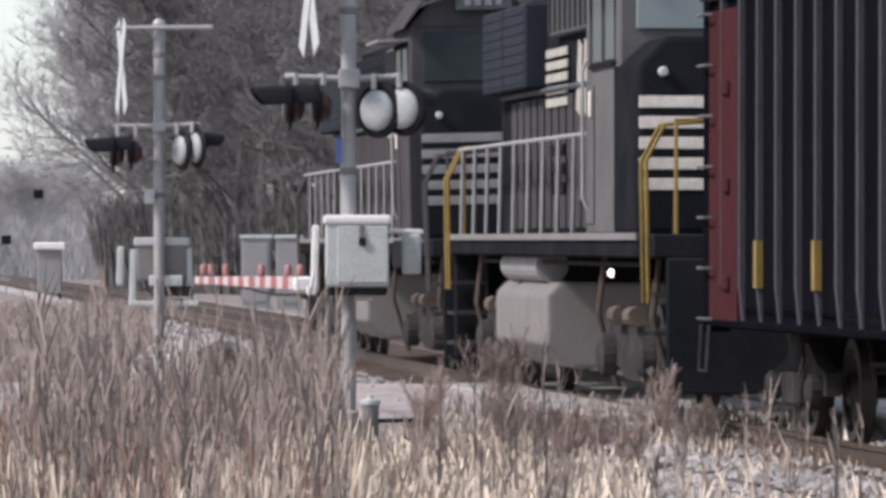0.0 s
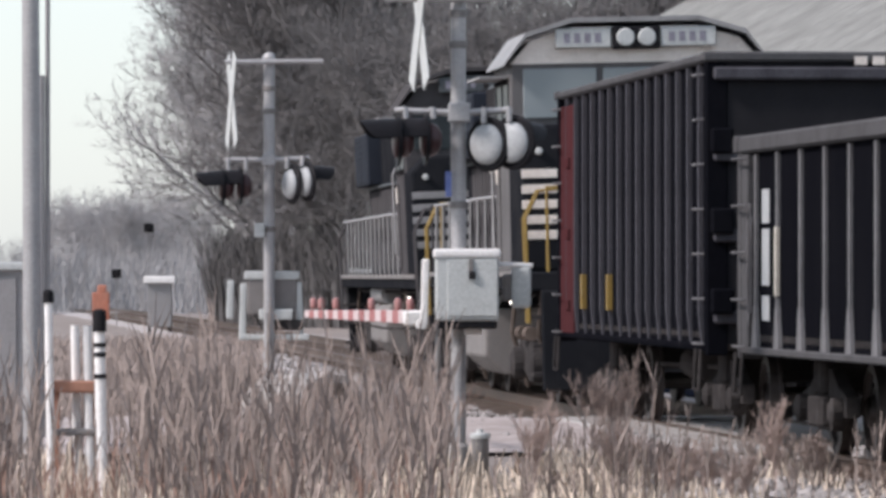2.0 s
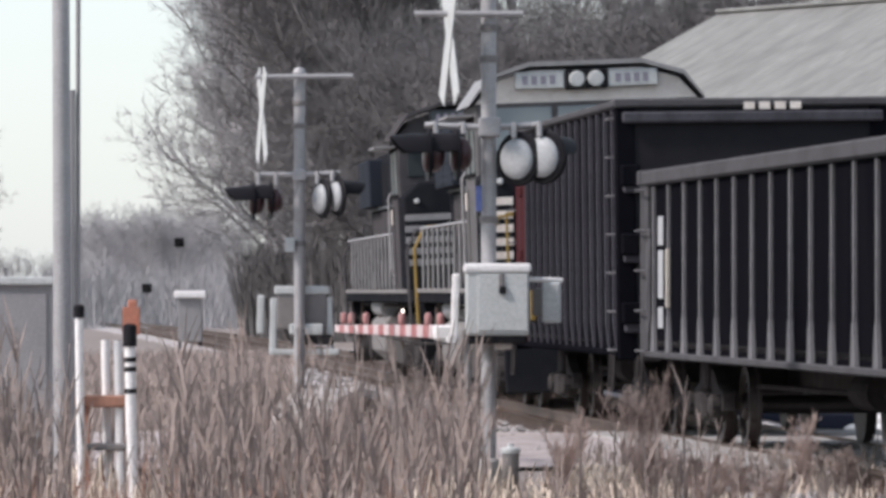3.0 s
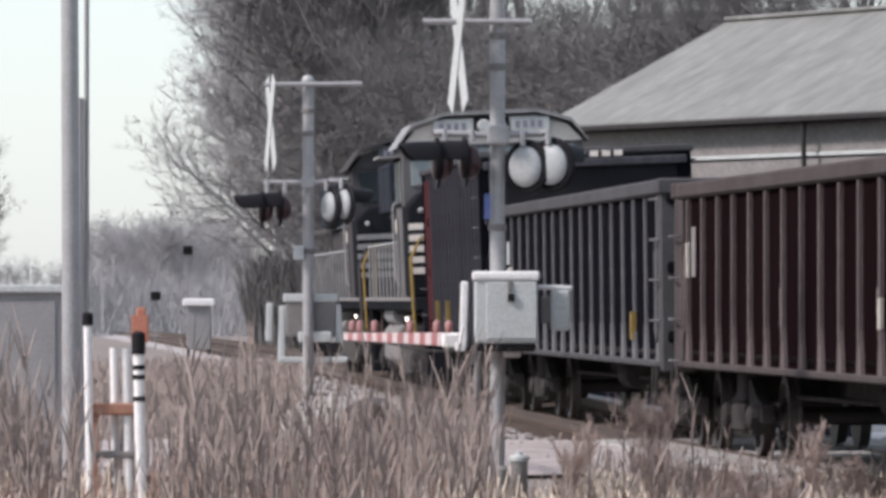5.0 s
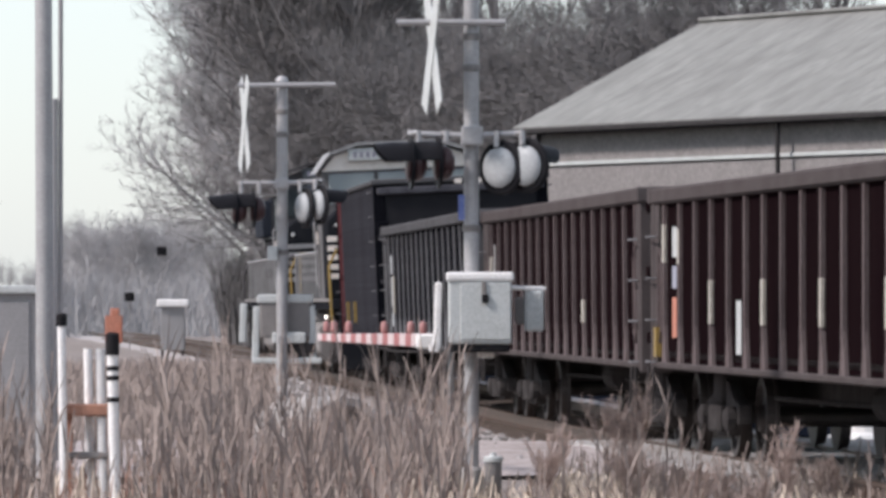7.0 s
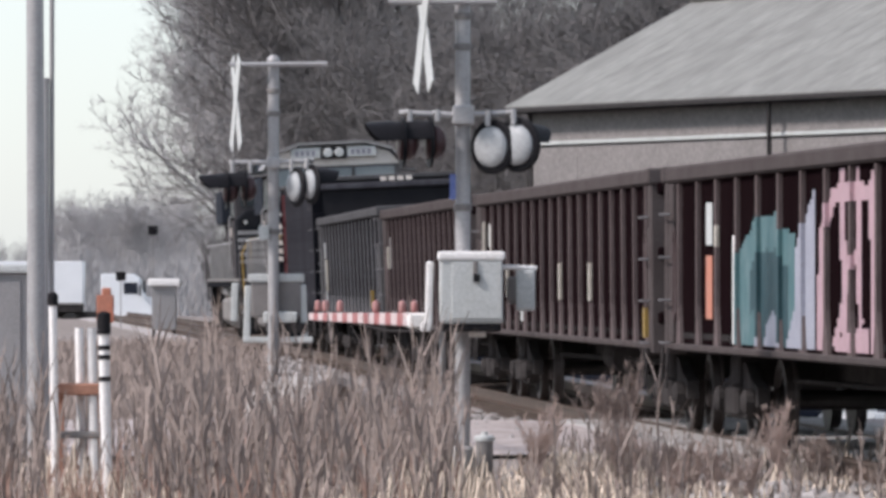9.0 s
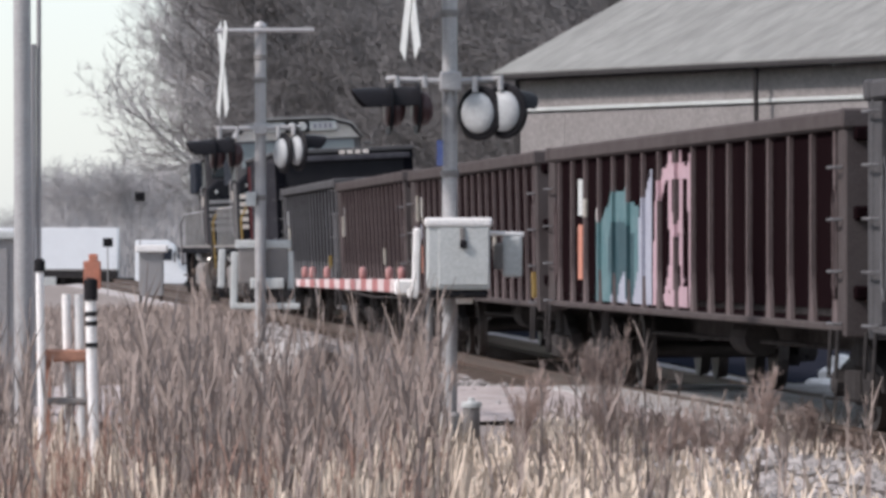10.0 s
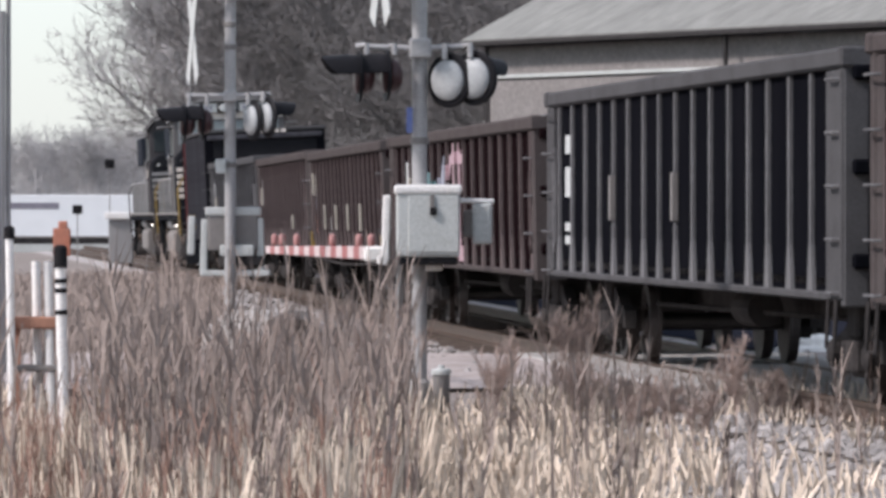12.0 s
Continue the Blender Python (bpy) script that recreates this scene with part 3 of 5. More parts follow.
def locomotive(label, L, six=False, rail="yellow"):
    """A hood locomotive running long hood first: its cab end at -y, coupled to the wagons."""
    car = thing("locomotive", label, "locomotive", group="locomotives of the train")
    h = L / 2
    nose = -h + 0.9
    deck = bevelled(box(B(), -1.52, 1.52, -h + 0.1, h - 0.1, 1.44, 1.66), 0.02, 1)
    part("deck", deck, "loco", car, "dusty black walkway deck")
    for side in (-1, 1):
        x0, x1 = sorted((side * 1.525, side * 1.55))
        part("deck_edge", box(B(), x0, x1, -h + 1.0, h - 1.0, 1.605, 1.67), "tank", car, "dusty walkway edge")
    # nose, wide, with sloped top
    bm = B()
    prism(bm, [(-1.54, 1.66), (1.54, 1.66), (1.54, 3.18), (1.28, 3.42), (-1.28, 3.42), (-1.54, 3.18)], nose, nose + 1.7)
    nose_ob = part("nose", bevelled(bm, 0.05, 2), "loco", car)
    me = mesh_of("nose_stripe", bevelled(box(B(), -1.53, 1.53, nose - 0.012, nose + 0.01, -0.052, 0.052), 0.004, 1), "roof_grey" if six else "stripe")
    for k in range(5):
        share("nose_stripe", me, nose_ob, pose(0, 0, 2.10 + 0.183 * k))["label"] = "white nose stripe"
    part("nose_lamp", lathe(B(), [(0.045, 0), (0.045, 0.03), (0.03, 0.05)], 14, pose(-1.32, nose - 0.01, 3.10, 90)), "case", nose_ob, "small pale marker lamp")
    # cab
    bm = B()
    c0, c1 = nose + 1.3, nose + 3.7
    prism(bm, [(-1.53, 1.66), (1.53, 1.66), (1.53, 4.18), (1.28, 4.46), (0.75, 4.62), (-0.75, 4.62), (-1.28, 4.46), (-1.53, 4.18)], c0, c1)
    cab = part("cab", bevelled(bm, 0.02, 1), "loco_grey" if six else "cab_grey", car, "dusty black cab with side windows")
    bm = B()
    prism(bm, [(-1.62, 4.16), (-1.34, 4.50), (-0.78, 4.67), (0.78, 4.67), (1.34, 4.50), (1.62, 4.16), (1.60, 4.21), (1.34, 4.56), (0.78, 4.73), (-0.78, 4.73), (-1.34, 4.56), (-1.60, 4.21)], c0 - 0.18, c1 + 0.15)
    part("cab_roof", bm, "loco_grey" if six else "roof_grey", car, "pale grey cab roof with sloped edges")
    bm = B()
    prism(bm, [(-1.53, 4.18), (-1.28, 4.46), (-0.75, 4.62), (0.75, 4.62), (1.28, 4.46), (1.53, 4.18)], c0 - 0.02, c0 - 0.008)
    part("roof_front", bm, "loco_grey" if six else "stripe", cab, "panel round the number boards")
    for x0, x1 in ((-1.38, -0.48), (-0.40, 0.40), (0.48, 1.38)):
        part("windscreen", bevelled(box(B(), x0, x1, c0 - 0.03, c0 + 0.02, 3.52, 4.12), 0.01, 1), "dark_glass" if six else "glass", cab)
    for side in (-1, 1):
        for y0, y1 in ((c0 + 0.30, c0 + 1.05), (c0 + 1.2, c0 + 1.95)):
            x0, x1 = sorted((side * 1.5, side * 1.545))
            part("side_window", bevelled(box(B(), x0, x1, y0, y1, 3.25, 3.95), 0.01, 1), "dark_glass", cab)
            part("window_post", box(B(), min(side * 1.53, side * 1.56), max(side * 1.53, side * 1.56), y1 - 0.03, y1 + 0.03, 3.2, 4.0), "hood_grey", cab)
            for z in (3.2, 3.97):
                part("window_rail", box(B(), min(side * 1.53, side * 1.565), max(side * 1.53, side * 1.565), y0 - 0.05, y1 + 0.05, z, z + 0.04), "black", cab)
        part("sunshade", box(B(), min(side * 1.54, side * 1.9), max(side * 1.54, side * 1.9), c0 + 0.2, c0 + 2.0, 4.02, 4.05), "roof_grey", cab)
        part("cab_grab", tube(B(), [(side * 1.55, c1 - 0.25, 1.9), (side * 1.6, c1 - 0.25, 2.0), (side * 1.6, c1 - 0.25, 3.2), (side * 1.55, c1 - 0.25, 3.3)], 0.018, 6), "alu", cab)
    # number boards and twin headlamps above the windscreen
    for x0, x1 in ((-0.98, -0.30), (0.30, 0.98)):
        board = part("number_board", bevelled(box(B(), x0, x1, c0 - 0.14, c0 + 0.05, 4.36, 4.60), 0.015, 1), "hood_grey" if six else "case", cab, "pale board with dark bars")
        for k in range(4):
            a = x0 + 0.10 + 0.125 * k
            part("bar", box(B(), a, a + 0.075, c0 - 0.146, c0 - 0.138, 4.42, 4.54), "letter", board)
    part("lamp_housing", bevelled(box(B(), -0.29, 0.29, c0 - 0.16, c0 + 0.05, 4.34, 4.62), 0.02, 1), "black", cab)
    for x in (-0.13, 0.13):
        part("headlamp", lathe(B(), [(0.11, 0), (0.11, 0.02), (0.095, 0.035)], 18, pose(x, c0 - 0.158, 4.48, 90)), "hood_grey" if six else "case", cab, "round pale headlamp glass")
    # long hood: doors, grilles, radiator flares
    bm = B()
    hw = 0.98
    y0, y1 = c1 - 0.05, h - 1.2
    prism(bm, [(-hw, 1.66), (hw, 1.66), (hw, 4.05), (0.8, 4.25), (-0.8, 4.25), (-hw, 4.05)], y0, y1)
    hood = part("long_hood", bevelled(bm, 0.02, 1), "loco", car, "dusty black long hood")
    door = mesh_of("hood_door", bevelled(box(B(), -0.022, 0.0, -0.21, 0.21, 1.72, 3.12), 0.012, 1), "loco_grey")
    n = int((y1 - y0 - 0.8) / 0.62)
    for k in range(n):
        y = y0 + 0.6 + 0.62 * k
        for side in (-1, 1):
            share("hood_door", door, hood, pose(side * hw, y, 0, 0, 0, 0 if side < 0 else 180))
            part("door_latch", box(B(), side * (hw + 0.03) - 0.012, side * (hw + 0.03) + 0.012, y + 0.14, y + 0.17, 2.2, 2.45), "black", hood)
    for a, b in ((y1 - 4.2, y1 - 2.25), (y1 - 2.15, y1 - 0.2)):
        for side in (-1, 1):
            x0, x1 = sorted((side * (hw - 0.05), side * (hw + 0.24)))
            grille = part("radiator_grille", bevelled(box(B(), x0, x1, a, b, 3.22, 4.12), 0.02, 1), "radiator", hood, "dark screened intake box")
            slat = mesh_of("slat", box(B(), side * (hw + 0.24), side * (hw + 0.252), a + 0.06, b - 0.06, -0.018, 0.018), "radiator") if side > 0 else mesh_of("slat", box(B(), side * (hw + 0.252), side * (hw + 0.24), a + 0.06, b - 0.06, -0.018, 0.018), "radiator")
            for k in range(8):
                share("slat", slat, grille, pose(0, 0, 3.30 + 0.105 * k))
    # screened brake housing on the upper hood behind the cab
    for side in (-1, 1):
        x0, x1 = sorted((side * (hw - 0.06), side * (hw + 0.10)))
        housing = part("brake_housing", bevelled(box(B(), x0, x1, y0 + 0.3, y0 + 6.6, 3.72, 4.16), 0.02, 1), "hood_grey", hood, "blue-grey screened housing")
        fin = mesh_of("fin", box(B(), min(side * (hw + 0.10), side * (hw + 0.13)), max(side * (hw + 0.10), side * (hw + 0.13)), -0.03, 0.03, 3.76, 4.12), "loco_grey")
        for k in range(15):
            share("fin", fin, housing, pose(0, y0 + 0.6 + 0.42 * k, 0))
        # louvred door, hinges and conduit that break up the lower hood
        for k in range(3):
            part("louvre", box(B(), min(side * (hw + 0.02), side * (hw + 0.05)), max(side * (hw + 0.02), side * (hw + 0.05)), y0 + 5.9, y0 + 7.0, 2.1 + 0.2 * k, 2.2 + 0.2 * k), "black", hood)
        part("cable_run", tube(B(), [(side * (hw + 0.05), y0 + 0.2, 3.18), (side * (hw + 0.05), y1 - 0.5, 3.18)], 0.03, 6), "hood_grey", hood)
        part("cab_door", bevelled(box(B(), min(side * 1.53, side * 1.55), max(side * 1.53, side * 1.55), c1 - 0.62, c1 - 0.1, 1.75, 3.05), 0.01, 1), "loco_grey" if six else "cab_grey", cab)
        part("door_lever", bevelled(box(B(), min(side * 1.55, side * 1.58), max(side * 1.55, side * 1.58), c1 - 0.58, c1 - 0.5, 2.75, 3.0), 0.01, 1), "stripe", cab, "pale lever")
    # painted bars and a slanting mark on the hood side
    for side in (-1, 1):
        x0, x1 = sorted((side * (hw + 0.03), side * (hw + 0.045)))
        for k in range(5):
            part("side_mark", box(B(), x0, x1, y0 + 5.6, y0 + 7.4, 3.0 + 0.13 * k, 3.085 + 0.13 * k), "faded_mark", hood, "pale painted bar")
        for k in range(3):
            part("slant_mark", box(B(), x0, x1, -0.16, 0.16, -0.36, 0.36, pose(0, y0 + 3.6 + 0.5 * k, 3.25, 14, 0, 0)), "faded_mark", hood, "pale slanting mark")
    for k in range(3):
        part("radiator_fan", lathe(B(), [(0.62, 4.22), (0.62, 4.36), (0.55, 4.40), (0.2, 4.40)], 24, pose(0, y1 - 0.9 - 1.4 * k, 0)), "loco", hood)
    part("exhaust_stack", bevelled(box(B(), -0.35, 0.35, y0 + 3.0, y0 + 3.5, 4.2, 4.5), 0.02, 1), "loco", hood)
    part("air_horn", tube(B(), [(0.2, c1 + 0.6, 4.3), (0.2, c1 + 0.1, 4.42)], 0.03, 8, 0.07), "roof_grey", hood)
    part("hood_end_lamp", lathe(B(), [(0.1, 0), (0.1, 0.04), (0.08, 0.05)], 14, pose(0, y1 + 0.01, 3.9, -90)), "case", hood)
    # handrails
    for side in (-1, 1):
        bm = tube(B(), [(side * 1.45, c1 + 0.3, 2.62), (side * 1.45, h - 1.1, 2.62)], 0.022, 6)
        part("handrail", bm, "alu", car, "pale handrail")
        k = 0
        y = c1 + 0.3
        while y < h - 1.0:
            part("stanchion", tube(B(), [(side * 1.47, y, 1.6), (side * 1.45, y, 2.63)], 0.022, 6), "roof_grey", car)
            y += 1.25
        for e in (-1, 1):
            yy = e * (h - 0.55)
            for o in (-0.16, 0.16):
                part("step_rail", tube(B(), [(side * 1.52, yy + o, 1.05), (side * 1.54, yy + o, 2.3), (side * 1.38, yy + o + e * 0.05, 2.62), (side * 0.9, yy + e * 0.3, 2.66)], 0.02, 8), rail, car, rail.replace("loco_grey", "dusty black") + " step handrail")
            well = part("step_well", box(B(), min(side * 1.1, side * 1.12), max(side * 1.1, side * 1.12), yy - 0.35, yy + 0.35, 0.4, 1.45), "loco", car)
            for z in (0.42, 0.76, 1.10):
                part("tread", box(B(), min(side * 1.12, side * 1.5), max(side * 1.12, side * 1.5), yy - 0.33, yy + 0.33, z, z + 0.04), "truck", well)
    for e in (-1, 1):
        part("pilot", bevelled(box(B(), -1.4, 1.4, e * (h - 0.12) - 0.05, e * (h - 0.12) + 0.05, 0.25, 1.45), 0.02, 1), "loco", car)
        bm = tube(B(), [(-1.3, e * (h - 0.2), 1.66), (-1.3, e * (h - 0.2), 2.66), (-0.4, e * (h - 0.2), 2.66), (0.4, e * (h - 0.2), 2.66), (1.3, e * (h - 0.2), 2.66), (1.3, e * (h - 0.2), 1.66)], 0.022, 6)
        part("end_rail", bm, rail, car)
        coupler(car, e * (h - 0.1), e)
    # underframe
    part("fuel_tank", bevelled(prism(B(), [(-1.38, 0.55), (-1.1, 0.30), (1.1, 0.30), (1.38, 0.55), (1.38, 1.05), (1.25, 1.18), (-1.25, 1.18), (-1.38, 1.05)], 0.2, 4.7), 0.06, 3), "tank", car, "pale dusty fuel tank")
    for side in (-1, 1):
        part("air_reservoir", tube(B(), [(side * 1.22, 1.0, 1.34), (side * 1.22, 4.2, 1.34)], 0.17, 16), "roof_grey", car, "grey air reservoir")
        part("pipe_run", tube(B(), [(side * 1.3, -h + 2, 1.38), (side * 1.3, h - 2, 1.38)], 0.025, 6), "truck", car)
        for y in (-h + 1.6, -3.4, 3.2, h - 1.6):
            part("sand_pipe", tube(B(), [(side * 1.25, y, 1.44), (side * 1.3, y + 0.1, 0.9), (side * 1.1, y + 0.25, 0.2)], 0.03, 6), "tie", car)
        part("walk_lamp", lathe(B(), [(0.035, 0), (0.035, 0.03), (0.02, 0.045)], 12, pose(side * 1.5, -h + 2.9, 1.30, 0, 90 * side, 0)), "head", car, "small lit ground lamp")
    for e in (-1, 1):
        yc = e * (h - (4.1 if six else 3.6))
        base = 3.6 if six else 2.75
        for side in (-1, 1):
            x0, x1 = sorted((side * 1.05, side * 1.22))
            bm = prism(B(), [(-base / 2 - 0.45, 0.62), (-base / 2 - 0.3, 0.80), (base / 2 + 0.3, 0.80), (base / 2 + 0.45, 0.62), (base / 2 + 0.35, 0.36), (base / 2 - 0.3, 0.42), (0.5, 0.30), (-0.5, 0.30), (-base / 2 + 0.3, 0.42), (-base / 2 - 0.35, 0.36)], x0, x1)
            for v in bm.verts:
                v.co = Vector((v.co.y, v.co.x + yc, v.co.z))
            bmesh.ops.recalc_face_normals(bm, faces=bm.faces[:])
            frame_ob = part("truck_frame", bm, "truck", car)
            for k in (-1, 1):
                part("axle_box", lathe(B(), [(0.19, 0), (0.21, 0.03), (0.2, 0.14), (0.1, 0.18)], 16, pose(side * 1.2, yc + k * base / 2, 0.52, 0, 90 * side, 0)), "truck", frame_ob)
                part("brake_cylinder", tube(B(), [(side * 1.28, yc + k * 0.55 - 0.2, 0.9), (side * 1.28, yc + k * 0.55 + 0.25, 0.9)], 0.09, 10), "tie", frame_ob)
        for k in ((-1, 0, 1) if six else (-1, 1)):
            WHEEL_LIST.append((wheelset(car, yc + k * base / 2, 0.5), yc + k * base / 2, 0.5))
    return car


TRAIN = []  # thing, place of its middle along the track when the clip starts, half wheelbase
TRAIN.append((locomotive("black diesel locomotive with white nose stripes and yellow handrails", 17.6), 7.9, 5))
TRAIN.append((locomotive("black diesel locomotive running ahead, pale roof edges", 23.4, True, "loco_grey"), 29.3, 7))

g = gondola("tall black ribbed gondola wagon with a red corner", 13.4, 3.68, "g_black", "g_dark_rib_lit", 15, chord=0.09, tall=True)
part("corner_cover", bevelled(box(B(), -1.475, -1.43, 5.20, 6.72, 0.90, 3.50), 0.004, 1), "g_red", g, "faded red corner sheet")
for z in (1.25, 2.05, 2.85):
    part("lug", bevelled(box(B(), -1.51, -1.47, 5.5, 5.75, z - 0.06, z + 0.06), 0.01, 1), "g_red", g)
for y in (4.3, 1.8):
    reflector(g, 13.4, 15, y, 1.22, 1.60)
for k in range(4):
    part("tag", box(B(), -0.1 + 0.17 * k, 0.02 + 0.17 * k, -6.77, -6.762, 3.56, 3.64), "stripe", g, "white mark")
for z in (1.35, 2.1, 2.85):
    part("end_bracket", bevelled(box(B(), -1.46, -1.25, -6.86, -6.72, z - 0.12, z + 0.12), 0.02, 1), "g_black", g)
TRAIN.append((g, -10.1, 4.5))

g = gondola("black ribbed gondola wagon with white stencil plates", 21.2, 2.84, "g_black", "g_black_rib_lit", 17, proud=0.028)
for y, z, hh in ((9.35, 2.2, 0.3), (9.35, 1.75, 0.5), (9.35, 1.3, 0.22)):
    patch(g, "stencil_plate", y - 0.2, y + 0.2, z - hh / 2, z + hh / 2, "housing", "white stencil plate")
reflector(g, 21.2, 17, -6.8, 1.15, 1.45)
rib_paint(g, 21.2, 17, 8.2, 9.5, 1.35, 2.1, "faded_mark", "pale stencilled post", 9)
TRAIN.append((g, -29.6, 8))

g = gondola("dark brown ribbed gondola wagon, weathered", 19.3, 2.75, "g_brown", "g_brown_rib_lit", 17)
for y, z, hh in ((8.6, 2.05, 0.5), (-3.2, 1.55, 0.25), (-5.4, 1.6, 0.3), (2.4, 1.5, 0.35)):
    patch(g, "stencil_plate", y - 0.14, y + 0.14, z - hh / 2, z + hh / 2, "tank", "pale stencil mark")
rib_paint(g, 19.3, 17, 8.3, 9.0, 1.75, 2.3, "faded_mark", "pale stencilled post", 7)
rib_paint(g, 19.3, 17, -4.0, -2.8, 1.3, 1.5, "faded_mark", "pale stencilled post", 8)
TRAIN.append((g, -50.9, 7))

g = gondola("brown ribbed gondola wagon with orange and white plates", 20.8, 2.70, "g_brown", "g_brown_rib_lit", 18)
for y, z, hh, mm in ((9.0, 2.15, 0.3, "case"), (9.0, 1.8, 0.22, "lavender"), (9.0, 1.4, 0.4, "orange"), (4.5, 1.32, 0.5, "case")):
    patch(g, "stencil_plate", y - 0.15, y + 0.15, z - hh / 2, z + hh / 2, mm, "painted stencil plate")
for y in (9.9, -9.9):
    part("reflector", box(B(), -1.52, -1.43, y - 0.09, y + 0.09, 1.0, 1.3), "yellow", g, "yellow reflector panel")
rib_paint(g, 20.8, 18, 8.0, 9.7, 1.85, 2.25, "faded_mark", "pale stencilled post", 5)
for y in (6.2, 2.8, -0.55, -4.0):
    rib_paint(g, 20.8, 18, y - 0.5, y + 0.5, 1.25, 1.72, "faded_mark", "pale stencilled post", 6)
TRAIN.append((g, -71.8, 8))

g = gondola("brown ribbed gondola wagon with teal and pink graffiti", 22.0, 2.68, "g_brown", "g_brown_rib_lit", 17)
for y, z, hh, mm in ((8.3, 2.1, 0.4, "case"), (8.3, 1.5, 0.6, "orange")):
    patch(g, "stencil_plate", y - 0.2, y + 0.2, z - hh / 2, z + hh / 2, mm, "painted stencil plate")
graffiti(g, 22.0, 17)
rib_paint(g, 22.0, 17, 7.6, 8.8, 1.85, 2.25, "faded_mark", "pale stencilled post", 4)
TRAIN.append((g, -94.2, 9))

g = gondola("blue-black ribbed gondola wagon with a ladder panel", 20.2, 2.88, "g_black", "g_black_rib_lit", 17, proud=0.032)
for y, z, hh in ((8.65, 2.3, 0.2), (8.65, 1.9, 0.32), (8.65, 1.42, 0.09), (8.65, 1.28, 0.09)):
    patch(g, "stencil_plate", y - 0.22, y + 0.22, z - hh / 2, z + hh / 2, "case", "white stencil plate")
for y in (5.2, 0.2):
    reflector(g, 20.2, 17, y, 1.5, 1.95, "tank", "dull reflector strip")
part("ladder_panel", bevelled(box(B(), -1.515, -1.43, -10.1, -9.35, 0.9, 2.70), 0.01, 1), "chord_black", g, "grey ladder panel")
TRAIN.append((g, -116.4, 8))

g = gondola("red-brown ribbed gondola wagon at the rear", 19.0, 2.95, "g_brown", "g_brown_rib_lit", 15)
part("brake_wheel", lathe(B(), [(0.28, 0), (0.28, 0.03), (0.22, 0.03), (0.05, 0.05)], 20, pose(-0.7, 9.62, 2.2, -90)), "orange", g, "orange brake wheel")
TRAIN.append((g, -137.2, 7))


# ---------------------------------------------------------------- crossing signals
def axis_pose(p, d):
    """z along d, at p."""
    return Matrix.Translation(p) @ Vector(d).to_track_quat("Z", "Y").to_matrix().to_4x4()


def light_unit(mast, p, d, arm_from, pale):
    """One crossing lamp: round background, housing on its back, visor and lens in front."""
    m = axis_pose(p, d)
    R = 0.24 if pale else 0.225
    disc = part("background", lathe(B(), [(0.05, -0.012), (R - 0.02, -0.012), (R, 0.004), (R, 0.018), (R - 0.03, 0.012), (0.05, 0.012)], 32, m), "visor", mast, "black round background")
    if pale:
        part("housing", lathe(B(), [(0.178, -0.014), (0.176, -0.03), (0.155, -0.055), (0.105, -0.075), (0.02, -0.085)], 28, m), "housing", disc, "pale domed housing", True)
    else:
        part("housing", lathe(B(), [(0.15, -0.014), (0.145, -0.06), (0.12, -0.10), (0.06, -0.13), (0.02, -0.135)], 28, m), "dark_lens", disc, "dark domed housing", True)
    part("lens", lathe(B(), [(0.15, 0.014), (0.15, 0.03), (0.10, 0.05), (0.02, 0.055)], 24, m), "lamp_red" if pale else "dark_lens", disc, "unlit lens", True)
    # long hood over the upper half of the lens
    bm = B()
    n = 14
    for off in (1.0, 1.05):
        vs = []
        for depth, r in ((0.012, 0.18), (0.16, 0.18), (0.34, 0.165)):
            ring = []
            for k in range(n + 1):
                a = math.pi * (0.04 + 0.92 * k / n)
                ring.append(bm.verts.new(m @ Vector((r * off * math.cos(a), r * off * math.sin(a), depth * (0.35 + 0.65 * math.sin(a) ** 0.4)))))
            vs.append(ring)
        for A, C in zip(vs, vs[1:]):
            for k in range(n):
                bm.faces.new((A[k], A[k + 1], C[k + 1], C[k]))
    part("visor", bm, "visor", disc, "black visor", True)
    q = m @ Vector((0, 0.18, -0.06))
    part("lamp_arm", tube(B(), [arm_from, (q.x, q.y, arm_from[2] + 0.01), (q.x, q.y, q.z)], 0.026, 8), "alu", mast)


def crossbuck(mast, c, yaw):
    """Two crossed white blades on a bracket."""
    m = Matrix.Translation(c) @ pose(0, 0, 0, 0, 0, yaw)
    for k, a in ((0, 28), (1, -28)):
        mm = m @ pose(0.012 * k, 0, 0, a, 0, 0)
        part("blade", bevelled(box(B(), -0.006, 0.006, -0.115, 0.115, -0.60, 0.60, mm), 0.003, 1), "case", mast, "white crossbuck blade")


def crossing_mast(x, y, top, far):
    base = ground_z(x, y)
    mast = thing("crossing_signal", "silver level crossing signal mast with flashing lamps and gate gear", "crossing signal", pose(x, y, 0), group="crossing signals")
    part("pole", tube(B(), [(0, 0, base - 0.1), (0, 0, base + 1), (0, 0, top)], 0.066, 20), "alu", mast, smooth=False)
    part("pole_base", lathe(B(), [(0.24, base - 0.1), (0.24, base + 0.05), (0.12, base + 0.12), (0.10, base + 0.42), (0.075, base + 0.45)], 20), "concrete", mast)
    part("pole_cap", lathe(B(), [(0.075, top - 0.02), (0.08, top + 0.02), (0.05, top + 0.07), (0.01, top + 0.08)], 16), "alu", mast)
    for z in (3.87, 3.6, 2.2):
        part("clamp", lathe(B(), [(0.07, z - 0.03), (0.082, z - 0.025), (0.082, z + 0.025), (0.07, z + 0.03)], 18), "tank", mast)
    return mast, base


